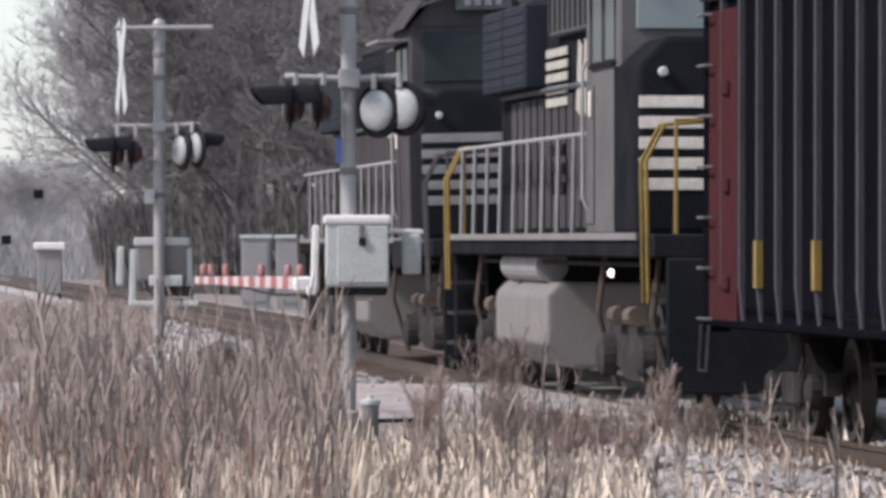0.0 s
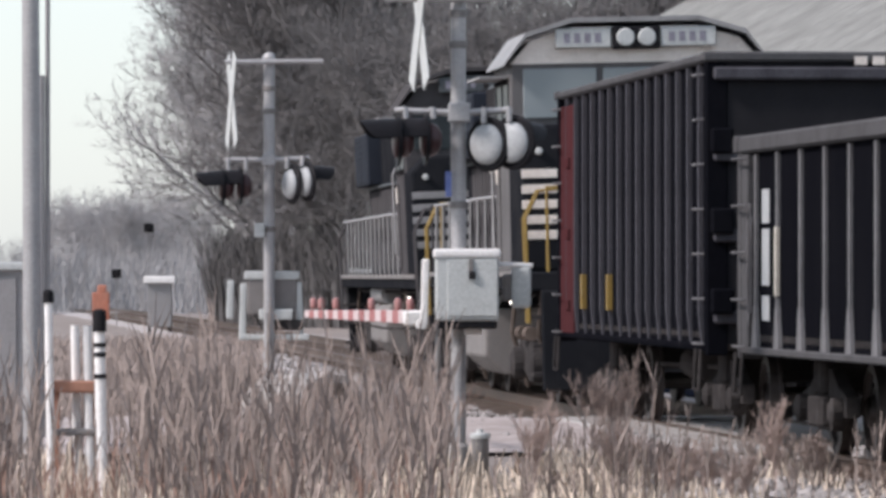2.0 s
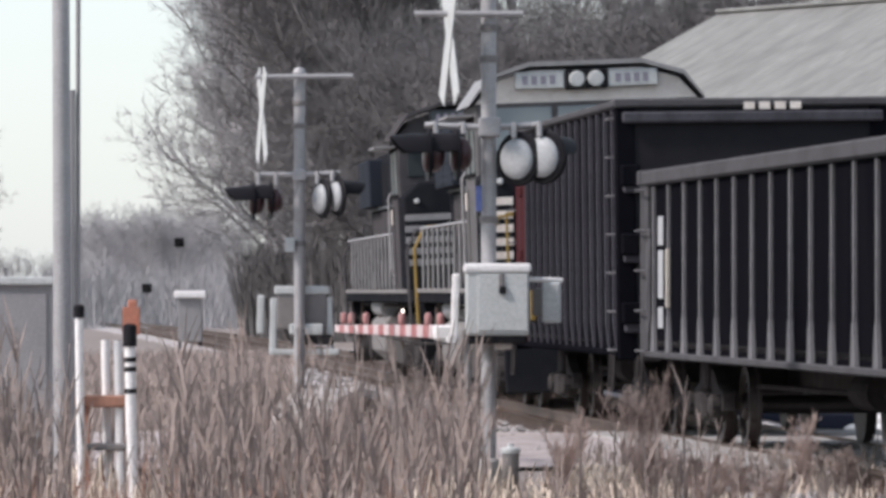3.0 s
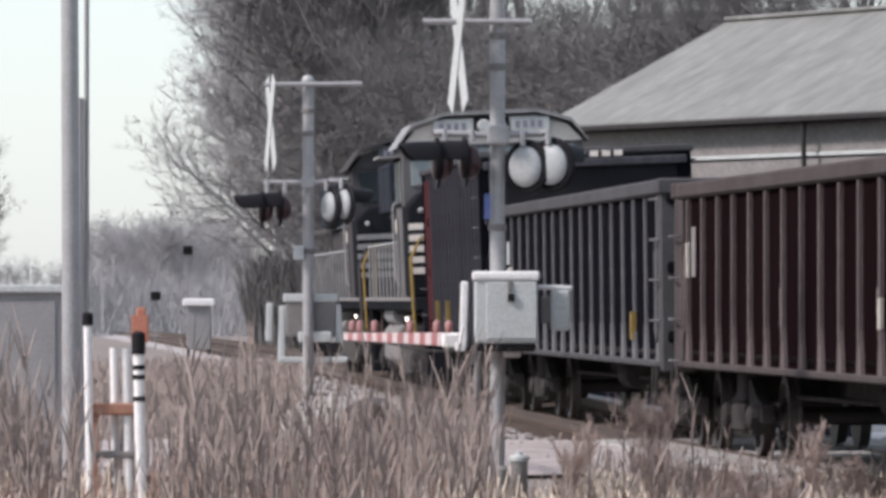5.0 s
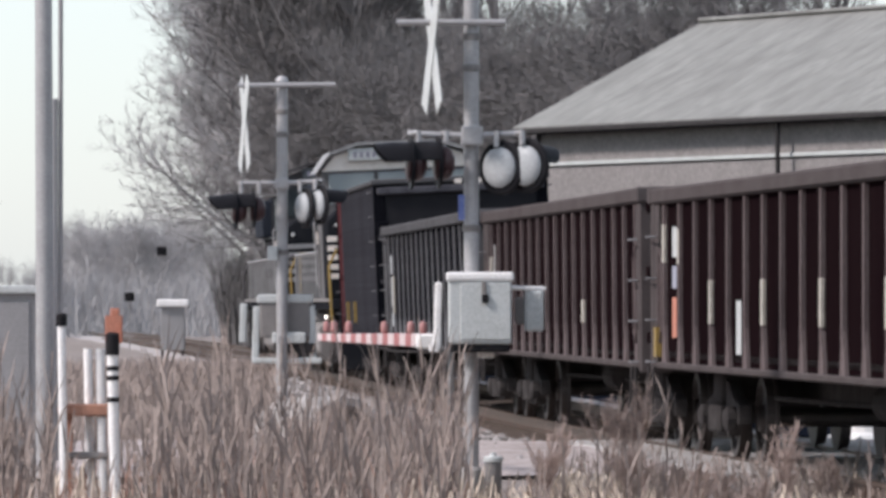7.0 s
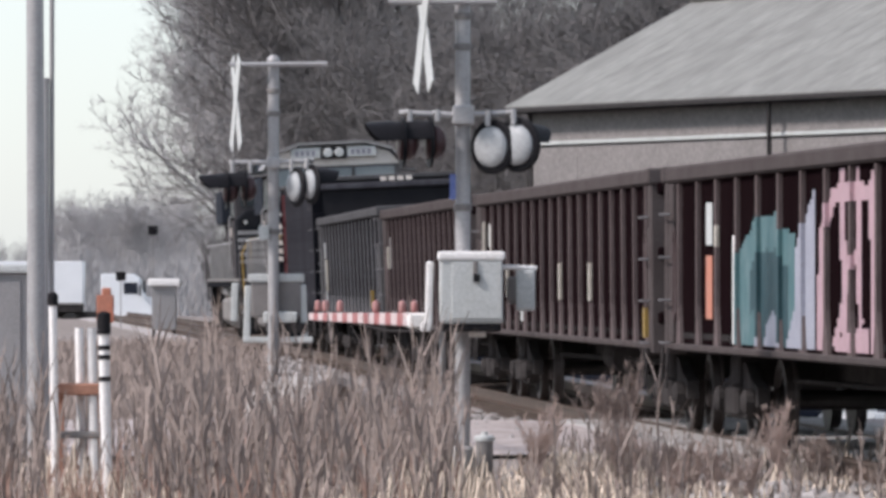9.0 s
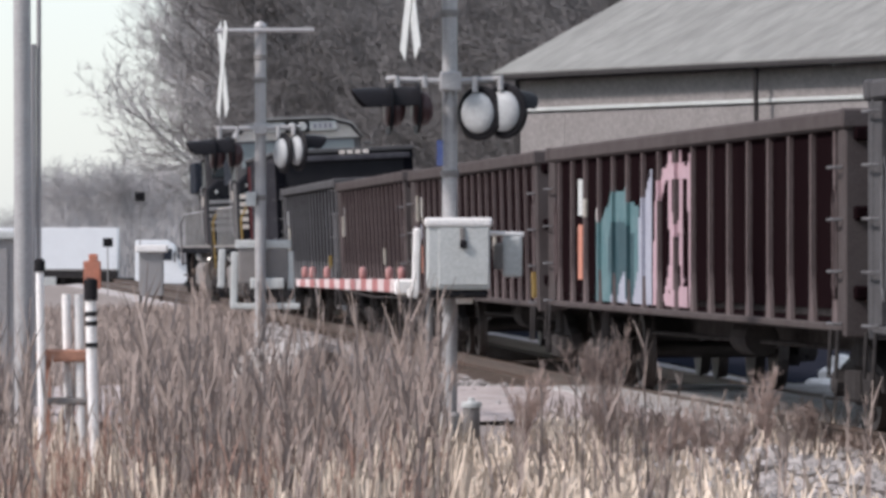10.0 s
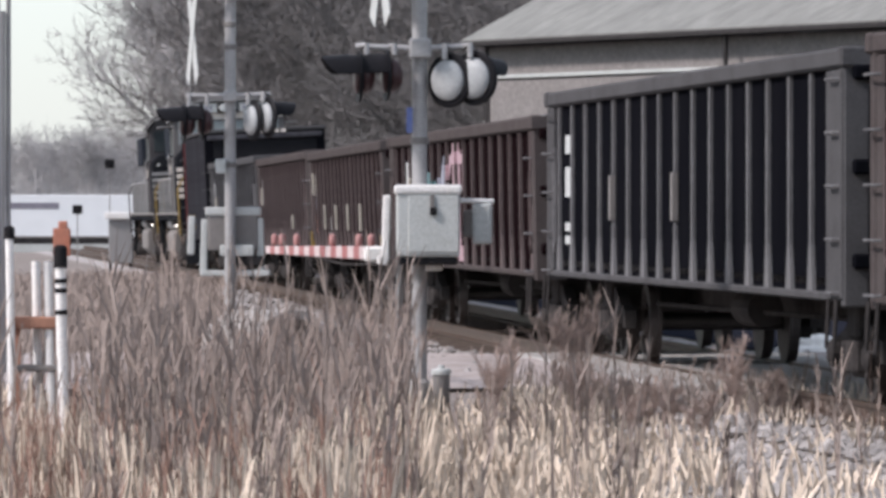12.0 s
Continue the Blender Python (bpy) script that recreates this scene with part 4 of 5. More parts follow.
near, base = crossing_mast(0.414, 56.5, 4.75, False)
part("crossbuck_bar", tube(B(), [(-0.65, -0.1, 3.99), (0.3, -0.1, 3.99)], 0.028, 10), "alu", near)
crossbuck(near, (-0.35, -0.15, 3.77), 12)
part("light_bar", tube(B(), [(-0.56, -0.1, 3.02), (0, -0.11, 3.0), (0.4, -0.1, 3.02)], 0.03, 10), "alu", near)
part("bar_bracket", bevelled(box(B(), -0.09, 0.10, -0.15, 0.09, 2.92, 3.09), 0.02, 2), "alu", near)
light_unit(near, (0.255, -0.16, 2.725), (0.62, 0.78, 0), (0.25, -0.1, 3.02), True)
light_unit(near, (0.475, -0.24, 2.74), (0.62, 0.78, 0), (0.39, -0.1, 3.02), True)
light_unit(near, (-0.52, -0.25, 2.755), (-0.985, -0.12, 0.0), (-0.54, -0.1, 3.02), False)
light_unit(near, (-0.28, -0.20, 2.765), (-0.985, -0.12, 0.0), (-0.25, -0.1, 3.02), False)
part("blue_plate", bevelled(box(B(), -0.115, -0.06, -0.10, -0.06, 2.27, 2.49), 0.004, 1), "blue", near, "small blue emergency notice plate")

# gate mechanism case of the near mast
gate_case = part("gate_case", bevelled(box(B(), -0.205, 0.345, -0.50, -0.06, 1.19, 1.76), 0.03, 3), "case", near, "pale grey gate mechanism case")
part("case_lid", bevelled(box(B(), -0.222, 0.362, -0.52, -0.05, 1.735, 1.815), 0.025, 2), "white", gate_case, "white lid")
part("case_door", bevelled(box(B(), -0.10, 0.335, -0.512, -0.50, 1.23, 1.72), 0.006, 1), "case", gate_case)
part("hasp", bevelled(box(B(), 0.085, 0.125, -0.53, -0.51, 1.60, 1.73), 0.006, 1), "tank", gate_case)
part("padlock", bevelled(box(B(), 0.085, 0.145, -0.545, -0.515, 1.55, 1.62), 0.012, 2), "black", gate_case, "dark padlock")
part("case_underside", bevelled(box(B(), -0.19, 0.33, -0.48, -0.08, 1.12, 1.195), 0.02, 1), "black", gate_case)
part("cable_gland", bevelled(box(B(), 0.05, 0.2, -0.3, -0.15, 1.07, 1.13), 0.01, 1), "white", gate_case)
part("counterweight_arm", tube(B(), [(0.34, -0.2, 1.68), (0.64, -0.1, 1.67)], 0.022, 8), "white", near)
part("counterweight_plate", bevelled(box(B(), 0.46, 0.63, -0.16, -0.10, 1.30, 1.66), 0.03, 2), "case", near)
part("counterweight", bevelled(box(B(), 0.38, 0.56, -0.12, 0.0, 1.36, 1.60), 0.03, 2), "tank", near)
part("side_arm", bevelled(box(B(), -0.345, -0.28, -0.42, -0.30, 1.14, 1.72, pose(-0.02, 0, 0, 0, 1.5, 0)), 0.02, 2), "white", near, "white upright gate arm bracket")
part("side_arm_foot", bevelled(box(B(), -0.37, -0.28, -0.42, -0.28, 1.12, 1.20), 0.02, 2), "white", near)
part("conduit", tube(B(), [(-0.13, 0.1, base), (-0.17, 0.1, 0.5), (-0.18, 0.05, 1.15)], 0.03, 8), "roof_grey", near)

# lowered gate arm with stripes and lamps
arm = thing("gate_arm", "lowered red and white striped crossing gate arm", "gate arm", pose(0.07, 56.6, 1.22, 0, 0, 6.3))
n_st = 21
for k in range(n_st):
    w = 0.062 - 0.0012 * k
    bm = bevelled(box(B(), -0.02, 0.02, 0.5 * k, 0.5 * k + 0.498, -w, w), 0.006, 1)
    part("stripe", bm, "gate_white" if k % 2 == 0 else "red", arm, "white band" if k % 2 == 0 else "red band")
for y in (0.7, 1.7, 4.0, 7.4, 8.9, 9.7):
    part("arm_lamp", lathe(B(), [(0.03, 0.0), (0.035, 0.02), (0.035, 0.09), (0.02, 0.11), (0.005, 0.115)], 12, pose(0, y, 0.055)), "lamp_red", arm, "small red arm lamp", True)
part("arm_clamp", bevelled(box(B(), -0.14, 0.03, -0.14, 0.06, -0.075, 0.06), 0.02, 1), "white", arm)
part("arm_truss", tube(B(), [(0.0, 0.1, -0.10), (0, 3.0, -0.11), (0, 6, -0.05)], 0.012, 6), "truck", arm)

# concrete-topped junction pot beside the mast
pot = thing("junction_pot", "grey cable junction pot with a pale cap", "junction box", pose(0.60, 56.2, 0))
pz = ground_z(0.6, 56.2)
part("body", lathe(B(), [(0.075, pz - 0.05), (0.075, 0.17), (0.07, 0.19)], 20), "tank", pot, "", True)
part("cap", lathe(B(), [(0.088, 0.17), (0.09, 0.20), (0.085, 0.215), (0.03, 0.225), (0.028, 0.25), (0.01, 0.252)], 20), "case", pot, "pale flat cap")
part("plinth", bevelled(box(B(), -0.10, 0.10, -0.10, 0.10, pz - 0.05, pz + 0.10), 0.01, 1), "dark_trim", pot)

far, base = crossing_mast(-1.685, 77.0, 4.22, True)
part("crossbuck_bar", tube(B(), [(-0.52, -0.1, 4.18), (0.64, -0.1, 4.19)], 0.03, 10), "alu", far)
crossbuck(far, (-0.45, -0.15, 3.72), 11)
part("light_bar", tube(B(), [(-0.52, -0.1, 3.02), (0, -0.11, 3.02), (0.48, -0.1, 3.04)], 0.03, 10), "alu", far)
part("bar_bracket", bevelled(box(B(), -0.08, 0.08, -0.14, 0.08, 2.95, 3.08), 0.02, 2), "alu", far)
light_unit(far, (0.27, -0.16, 2.73), (0.90, 0.43, 0), (0.25, -0.1, 3.03), True)
light_unit(far, (0.45, -0.24, 2.76), (0.90, 0.43, 0), (0.46, -0.1, 3.04), True)
light_unit(far, (-0.54, -0.25, 2.69), (-0.985, -0.12, 0.0), (-0.5, -0.1, 3.02), False)
light_unit(far, (-0.33, -0.20, 2.71), (-0.985, -0.12, 0.0), (-0.28, -0.1, 3.02), False)
part("relay_box", bevelled(box(B(), -0.17, -0.05, -0.16, -0.05, 2.10, 2.27), 0.015, 2), "case", far, "small pale box")
far_case = part("gate_case", bevelled(box(B(), -0.27, 0.33, 0.08, 0.5, 1.18, 1.62), 0.03, 2), "tank", far, "dull grey gate mechanism case")
part("case_lid", bevelled(box(B(), -0.30, 0.36, 0.06, 0.53, 1.60, 1.70), 0.02, 2), "case", far_case)
for x, z0, z1, mm in ((-0.50, 1.12, 1.58, "case"), (-0.345, 0.88, 1.55, "case"), (0.40, 0.9, 1.56, "case")):
    part("side_arm", bevelled(box(B(), x - 0.042, x + 0.042, 0.1, 0.16, z0, z1, pose(0, 0, 0, 0, 1.5 if x < 0 else -2, 0)), 0.02, 2), mm, far, "pale gate arm bracket")
part("cross_tie", bevelled(box(B(), -0.12, 0.28, -0.02, 0.06, 1.12, 1.25), 0.015, 1), "case", far)
part("lower_tie", bevelled(box(B(), -0.36, 0.47, 0.02, 0.08, 0.88, 0.95), 0.012, 1), "case", far, "pale lower cross bar")
part("counterweight", bevelled(box(B(), -0.1, 0.4, 0.05, 0.2, 1.0, 1.12), 0.02, 1), "truck", far)
part("conduit", tube(B(), [(0.05, -0.05, base), (0.02, -0.06, 0.6), (-0.02, -0.05, 1.2)], 0.03, 8), "roof_grey", far)

# ---------------------------------------------------------------- roadside gear
hz = ground_z(-4.2, 62)
hut = thing("relay_cabinet", "plain grey trackside relay cabinet in the weeds", "cabinet", pose(-4.15, 62, 0))
body_ob = part("body", bevelled(box(B(), -0.48, 0.46, 0, 0.8, hz - 0.05, 1.66), 0.02, 1), "hut", hut)
part("roof", bevelled(box(B(), -0.53, 0.50, -0.06, 0.86, 1.65, 1.73), 0.02, 2), "case", hut)
part("door", bevelled(box(B(), -0.40, 0.38, -0.02, 0.0, 0.1, 1.58), 0.008, 1), "hut", hut)
part("vent_cap", lathe(B(), [(0.10, 1.72), (0.10, 1.80), (0.14, 1.81), (0.10, 1.88), (0.02, 1.90)], 16, pose(-0.38, 0.3, 0)), "truck", hut)
part("plinth", box(B(), -0.55, 0.53, -0.05, 0.85, hz - 0.1, hz + 0.12), "concrete", hut)

pz = ground_z(-3.5, 60)
solid("utility_pole", tube(B(), [(-3.50, 60, pz - 0.2), (-3.52, 60, 4), (-3.56, 60, 9.5)], 0.085, 18, 0.075), "alu", "tall pale grey utility pole", "pole")
pz = ground_z(-3.7, 66)
stay = thing("antenna_mast", "thin grey antenna mast with a sleeve", "mast")
part("tube", tube(B(), [(-3.70, 66, pz - 0.1), (-3.70, 66, 5), (-3.68, 66, 9)], 0.026, 10), "hut", stay)
part("sleeve", tube(B(), [(-3.76, 65.95, pz - 0.1), (-3.76, 65.95, 3.65)], 0.035, 10), "hut", stay)


def marker_post(x, y, top, r, cap, label, bands=()):
    z = ground_z(x, y)
    post = thing("marker_post", label, "marker post", pose(x, y, 0), group="marker posts by the crossing")
    part("post", tube(B(), [(0.03, 0, z - 0.1), (0.0, 0, top)], r, 14), "white", post)
    if cap:
        part("cap", lathe(B(), [(r + 0.012, top - 0.01), (r + 0.012, top + cap - 0.02), (r * 0.6, top + cap), (0.01, top + cap)], 14), "black", post, "black cap")
    for b in bands:
        part("band", tube(B(), [(0.03 * (top - b) / 1.5, 0, b), (0.03 * (top - b - 0.04) / 1.5, 0, b + 0.04)], r + 0.004, 14), "black", post, "dark band")
    return post


marker_post(-3.02, 54.0, 1.36, 0.034, 0.10, "white marker post with a black cap")
marker_post(-2.815, 54.3, 1.16, 0.036, 0, "short plain white post")
marker_post(-2.70, 54.1, 1.16, 0.036, 0, "short plain white post")
marker_post(-2.585, 53.8, 1.12, 0.046, 0.18, "white post with dark bands and a black cap", (0.98, 0.9, 0.72))
stand = thing("pipe_stand", "rust-red low pipe stand between white posts", "pipe stand", pose(0, 54.15, 0))
z = ground_z(-2.8, 54)
part("top_beam", bevelled(box(B(), -3.05, -2.62, -0.12, 0.12, 0.60, 0.70), 0.015, 1), "rust", stand, "rust-red beam")
part("low_beam", bevelled(box(B(), -3.0, -2.62, -0.1, 0.1, 0.24, 0.30), 0.015, 1), "tank", stand)
for x in (-2.97, -2.68):
    part("leg", box(B(), x - 0.035, x + 0.035, -0.05, 0.05, z - 0.1, 0.61), "rust", stand)
sign = thing("orange_marker", "faded orange marker plate on a stake", "marker", pose(-2.64, 55.2, 0))
part("stake", tube(B(), [(0, 0, ground_z(-2.64, 55.2) - 0.1), (0, 0, 1.3)], 0.015, 8), "tank", sign)
part("plate", bevelled(box(B(), -0.075, 0.075, -0.02, 0.0, 1.20, 1.44), 0.015, 2), "orange", sign)
part("tab", bevelled(box(B(), -0.03, 0.05, -0.02, 0.0, 1.43, 1.50), 0.01, 1), "orange", sign)


def far_cabinet():
    x, y = -8.6, 222.0
    z = ground_z(x, y)
    c = thing("white_cabinet", "small white trackside cabinet with an overhanging roof", "cabinet", pose(x, y, 0))
    part("body", bevelled(box(B(), -0.42, 0.40, 0, 0.8, z + 0.25, 1.85), 0.02, 1), "hut", c)
    part("roof", bevelled(box(B(), -0.55, 0.55, -0.15, 0.95, 1.83, 2.08), 0.05, 2), "white", c)
    for sx in (-0.36, 0.34):
        part("leg", box(B(), sx - 0.05, sx + 0.05, 0.1, 0.2, z - 0.1, z + 0.3), "truck", c)


far_cabinet()


def signal(x, y, zh):
    z = ground_z(x, y)
    sg = thing("railway_signal", "distant dark railway signal head on a thin mast", "railway signal", pose(x, y, 0), group="distant signals")
    part("mast", tube(B(), [(0, 0, z - 0.1), (0, 0, zh + 0.2)], 0.025, 10), "hut", sg)
    part("head", bevelled(box(B(), -0.2, 0.2, -0.12, 0.1, zh - 0.18, zh + 0.18), 0.05, 2), "black", sg)
    part("visor", tube(B(), [(0, -0.1, zh), (0, -0.4, zh)], 0.12, 12), "black", sg)


signal(-10.6, 262, 4.15)
signal(-11.9, 262, 2.3)

# ---------------------------------------------------------------- warehouse
wh = thing("warehouse", "low grey metal warehouse with a shallow pale roof", "warehouse", pose(2.73, 152, 0, 0, 0, -59.8))
# x runs along the front eave towards the viewer, y back towards the ridge
LW, D = 34.0, 4.88
front = part("front_wall", box(B(), 0, LW, 0, 0.25, -0.6, 5.72), "siding", wh, "grey metal siding")
for k in range(17):
    part("siding_panel", box(B(), 0.1 + 2 * k, 2.094 + 2 * k, -0.03, 0.0, -0.6, 4.92), "siding", front)
part("upper_band", box(B(), 0.05, LW, -0.05, 0.0, 5.08, 5.72), "siding", front, "paler upper band")
part("white_line", bevelled(box(B(), 0.02, LW, -0.09, -0.03, 4.98, 5.07), 0.01, 1), "case", front, "white flashing line")
part("corner_trim", box(B(), -0.04, 0.12, -0.07, 0.2, -0.6, 5.78), "dark_trim", wh)
bm = prism(B(), [(0.02, -0.6), (2 * D - 0.02, -0.6), (2 * D - 0.02, 5.7), (D, 8.1), (0.02, 5.7)], 0, 0.25)
for v in bm.verts:
    v.co = Vector((v.co.y, v.co.x, v.co.z))
bmesh.ops.recalc_face_normals(bm, faces=bm.faces[:])
part("end_wall", bm, "siding", wh)
part("back_wall", box(B(), 0, LW, 2 * D - 0.25, 2 * D, -0.6, 5.7), "siding", wh)
for e in (0, 1):
    bm = B()
    y0, y1 = (-0.45, D) if e == 0 else (2 * D + 0.45, D)
    z0 = 5.78
    vs = [bm.verts.new(p) for p in ((-0.5, y0, z0), (LW, y0, z0), (LW, y1, 8.42), (-0.5, y1, 8.42), (-0.5, y0, z0 + 0.12), (LW, y0, z0 + 0.12), (LW, y1, 8.54), (-0.5, y1, 8.54))]
    for f in ((3, 2, 1, 0), (4, 5, 6, 7), (0, 1, 5, 4), (1, 2, 6, 5), (2, 3, 7, 6), (3, 0, 4, 7)):
        bm.faces.new([vs[i] for i in f])
    bmesh.ops.recalc_face_normals(bm, faces=bm.faces[:])
    roof = part("roof_slope", bm, "roofing", wh, "pale grey roofing sheet")
    if e == 0:
        sl = math.atan2(2.64, D + 0.45)
        seam = mesh_of("roof_seam", box(B(), -0.012, 0.012, 0, math.hypot(2.64, D + 0.45), 0, 0.007), "roofing")
        for k in range(46):
            share("roof_seam", seam, roof, pose(-0.4 + 0.75 * k, -0.45, z0 + 0.115, math.degrees(sl), 0, 0))
# gutter coloured near-black so that it also draws the eave's shadow line
part("gutter", bevelled(box(B(), -0.5, LW, -0.62, -0.44, 5.72, 5.86), 0.03, 1), "dark_trim", wh, "dark gutter, the eave's shadow line put into its colour")
part("ridge_cap", bevelled(box(B(), -0.5, LW, D - 0.2, D + 0.2, 8.5, 8.60), 0.03, 1), "roofing", wh)
for x in (10.75, 22.0):
    part("downpipe", tube(B(), [(x, -0.42, 5.75), (x, -0.40, 3.0), (x, -0.40, 0.0)], 0.055, 10), "dark_trim", wh)


# ---------------------------------------------------------------- trees
def grow(rnd, p, d, length, r, level, wood, twigs, habit):
    """A limb and all that grows from it; wood: round limbs, twigs: thin blades; habit: (branches, angle, upward bend)."""
    n = (6, 5, 4, 3, 3)[level]
    counts, angle, up = habit
    pts = [p]
    q, dd = p, d
    for k in range(n):
        wander = 0.07 if level == 0 else 0.17
        dd = (dd + Vector((rnd.uniform(-1, 1), rnd.uniform(-1, 1), rnd.uniform(-1, 1))) * wander + Vector((0, 0, up if level else 0.05))).normalized()
        q = q + dd * (length / n)
        pts.append(q)
    if level < 3:
        seg = (7, 5, 3)[level]
        rings = []
        a = d.cross(Vector((0.3, 0.8, 0.5))).normalized()
        b = d.cross(a)
        for i, c in enumerate(pts):
            rr = r * (1 - 0.75 * i / n)
            rings.append(len(wood[0]))
            wood[0].extend([tuple(c + rr * (math.cos(2 * math.pi * k / seg) * a + math.sin(2 * math.pi * k / seg) * b)) for k in range(seg)])
        for A, C in zip(rings, rings[1:]):
            for k in range(seg):
                wood[1].append((A + k, A + (k + 1) % seg, C + (k + 1) % seg, C + k))
    else:
        a = dd.cross(Vector((rnd.uniform(-1, 1), rnd.uniform(-1, 1), rnd.uniform(-1, 1)))).normalized() * r
        o = len(twigs[0])
        twigs[0].extend([tuple(pts[0] - a), tuple(pts[0] + a), tuple(pts[1] + a * 0.7), tuple(pts[-1]), tuple(pts[1] - a * 0.7)])
        twigs[1].append((o, o + 1, o + 2, o + 3, o + 4))
    if level == 4:
        return
    count = counts[level]
    for k in range(count):
        t = 0.26 + 0.74 * (k + rnd.random()) / count if level < 2 else rnd.uniform(0.25, 1.0)
        i = min(int(t * n), n - 1)
        c = pts[i].lerp(pts[i + 1], t * n - i)
        axis = (pts[i + 1] - pts[i]).normalized()
        side = axis.cross(Vector((rnd.gauss(0, 1), rnd.gauss(0, 1), rnd.gauss(0, 1)))).normalized()
        an = radians(angle * rnd.uniform(0.65, 1.25)) * (1.25 - 0.5 * t if level == 0 else 1.0)
        ratio = (0.22 + 0.26 * math.sin(math.pi * min(1, 0.08 + 0.85 * t)), 0.46, 0.42, 0.50)[level] * rnd.uniform(0.75, 1.2)
        grow(rnd, c, axis * math.cos(an) + side * math.sin(an), length * ratio, max(r * (0.42, 0.40, 0.42, 0.7)[level], 0.011), level + 1, wood, twigs, habit)


DENSE = ((15, 9, 9, 7), 44, 0.13)
OPEN = ((10, 6, 5, 2), 40, 0.12)
BROAD = ((12, 9, 8, 7), 58, 0.12)


def tree(seed, height, m, bark="bark", habit=DENSE, label="tall leafless tree with a dense grey crown of twigs"):
    rnd = random.Random(seed)
    wood, twigs = ([], []), ([], [])
    grow(rnd, Vector((0, 0, -0.3)), Vector((rnd.uniform(-0.06, 0.06), rnd.uniform(-0.06, 0.06), 1)).normalized(), height * 0.70, height * (0.014 if habit is not OPEN else 0.018), 0, wood, twigs, habit)
    t = thing("bare_tree", label, "tree", m, group="leafless trees")
    for name, data in (("trunk", wood), ("crown", twigs)):
        ob = new(name, quick(name, data[0], data[1], bark))
        ob.parent = t
    return t


def spot(R, d):
    """A place on the ground d metres off, at a bearing."""
    return (R - 784) / 11469 * d, d


O = pose(0, 0, 0)
kinds = [tree(11, 21, O), tree(12, 24, O), tree(13, 19, O, "hazy_lit_bark", DENSE, "leafless tree with a rounded twiggy crown, coloured pale as if sunlit"), tree(14, 23, O),
         tree(15, 13, O, "bark", BROAD, "low leafless tree with a wide twiggy crown"), tree(16, 10.5, O, "hazy_lit_bark", BROAD, "low leafless tree with a wide crown, haze put into its pale colour"),
         tree(17, 22, O, "bark", OPEN, "tall leafless tree with heavy open limbs"), tree(18, 20, O, "hazy_lit_bark", OPEN, "pale leafless tree with open limbs"), tree(19, 22, O, "hazy_lit_bark", ((16, 10, 9, 8), 46, 0.13), "leafless tree with a thin rounded crown, coloured pale as if sunlit")]
used = [False] * len(kinds)
rnd = random.Random(77)


def plant(i, x, y, turn=None):
    m = pose(x, y, ground_z(x, y) if y < 330 else 0.2, 0, 0, rnd.uniform(0, 360) if turn is None else turn)
    if not used[i]:
        used[i] = True
        kinds[i].matrix_basis = m
    else:
        copy_thing(kinds[i], m)


# the dense part of the wood
for row in range(9):
    R = 610 + 14 * row
    while R < (740 if row < 2 else 690):
        d = 286 - 0.085 * min(R - 270, 1000) + 8 * row + rnd.uniform(-3, 3)
        plant(rnd.choice((0, 1, 3, 1, 3, 0)), *spot(R, d))
        R += rnd.uniform(56, 90)
# open trees behind the warehouse, sky between their limbs
R, k = 930, 0
while R < 2000:
    plant((6, 7, 6, 6, 4, 7)[k % 6], *spot(R, 236 + rnd.uniform(-8, 14)))
    R += rnd.uniform(150, 230)
    k += 1
# the thin edge of the wood, its sunlit look put into pale bark
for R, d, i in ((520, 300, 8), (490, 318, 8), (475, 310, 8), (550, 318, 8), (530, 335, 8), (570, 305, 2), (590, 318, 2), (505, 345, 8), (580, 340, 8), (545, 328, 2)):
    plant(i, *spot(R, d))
# undergrowth along the foot of the wood
for k in range(46):
    R = 540 + 20 * k + rnd.uniform(-20, 20)
    x, y = spot(R, 283 - 0.085 * min(R - 270, 1000) + rnd.uniform(-4, 4))
    plant(4, x, y)
for R, d, i in ((-150, 400, 2), (-170, 425, 1), (-190, 410, 2), (-160, 450, 0), (-210, 430, 3), (-120, 440, 2), (-230, 400, 2), (-140, 470, 3), (-90, 460, 4), (-60, 480, 4)):
    plant(i, *spot(R, d))
# far trees beyond the bend, haze put into their pale bark
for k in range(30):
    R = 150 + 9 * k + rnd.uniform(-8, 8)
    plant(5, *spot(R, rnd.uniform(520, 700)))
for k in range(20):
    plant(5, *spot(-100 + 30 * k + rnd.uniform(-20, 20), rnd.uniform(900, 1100)))


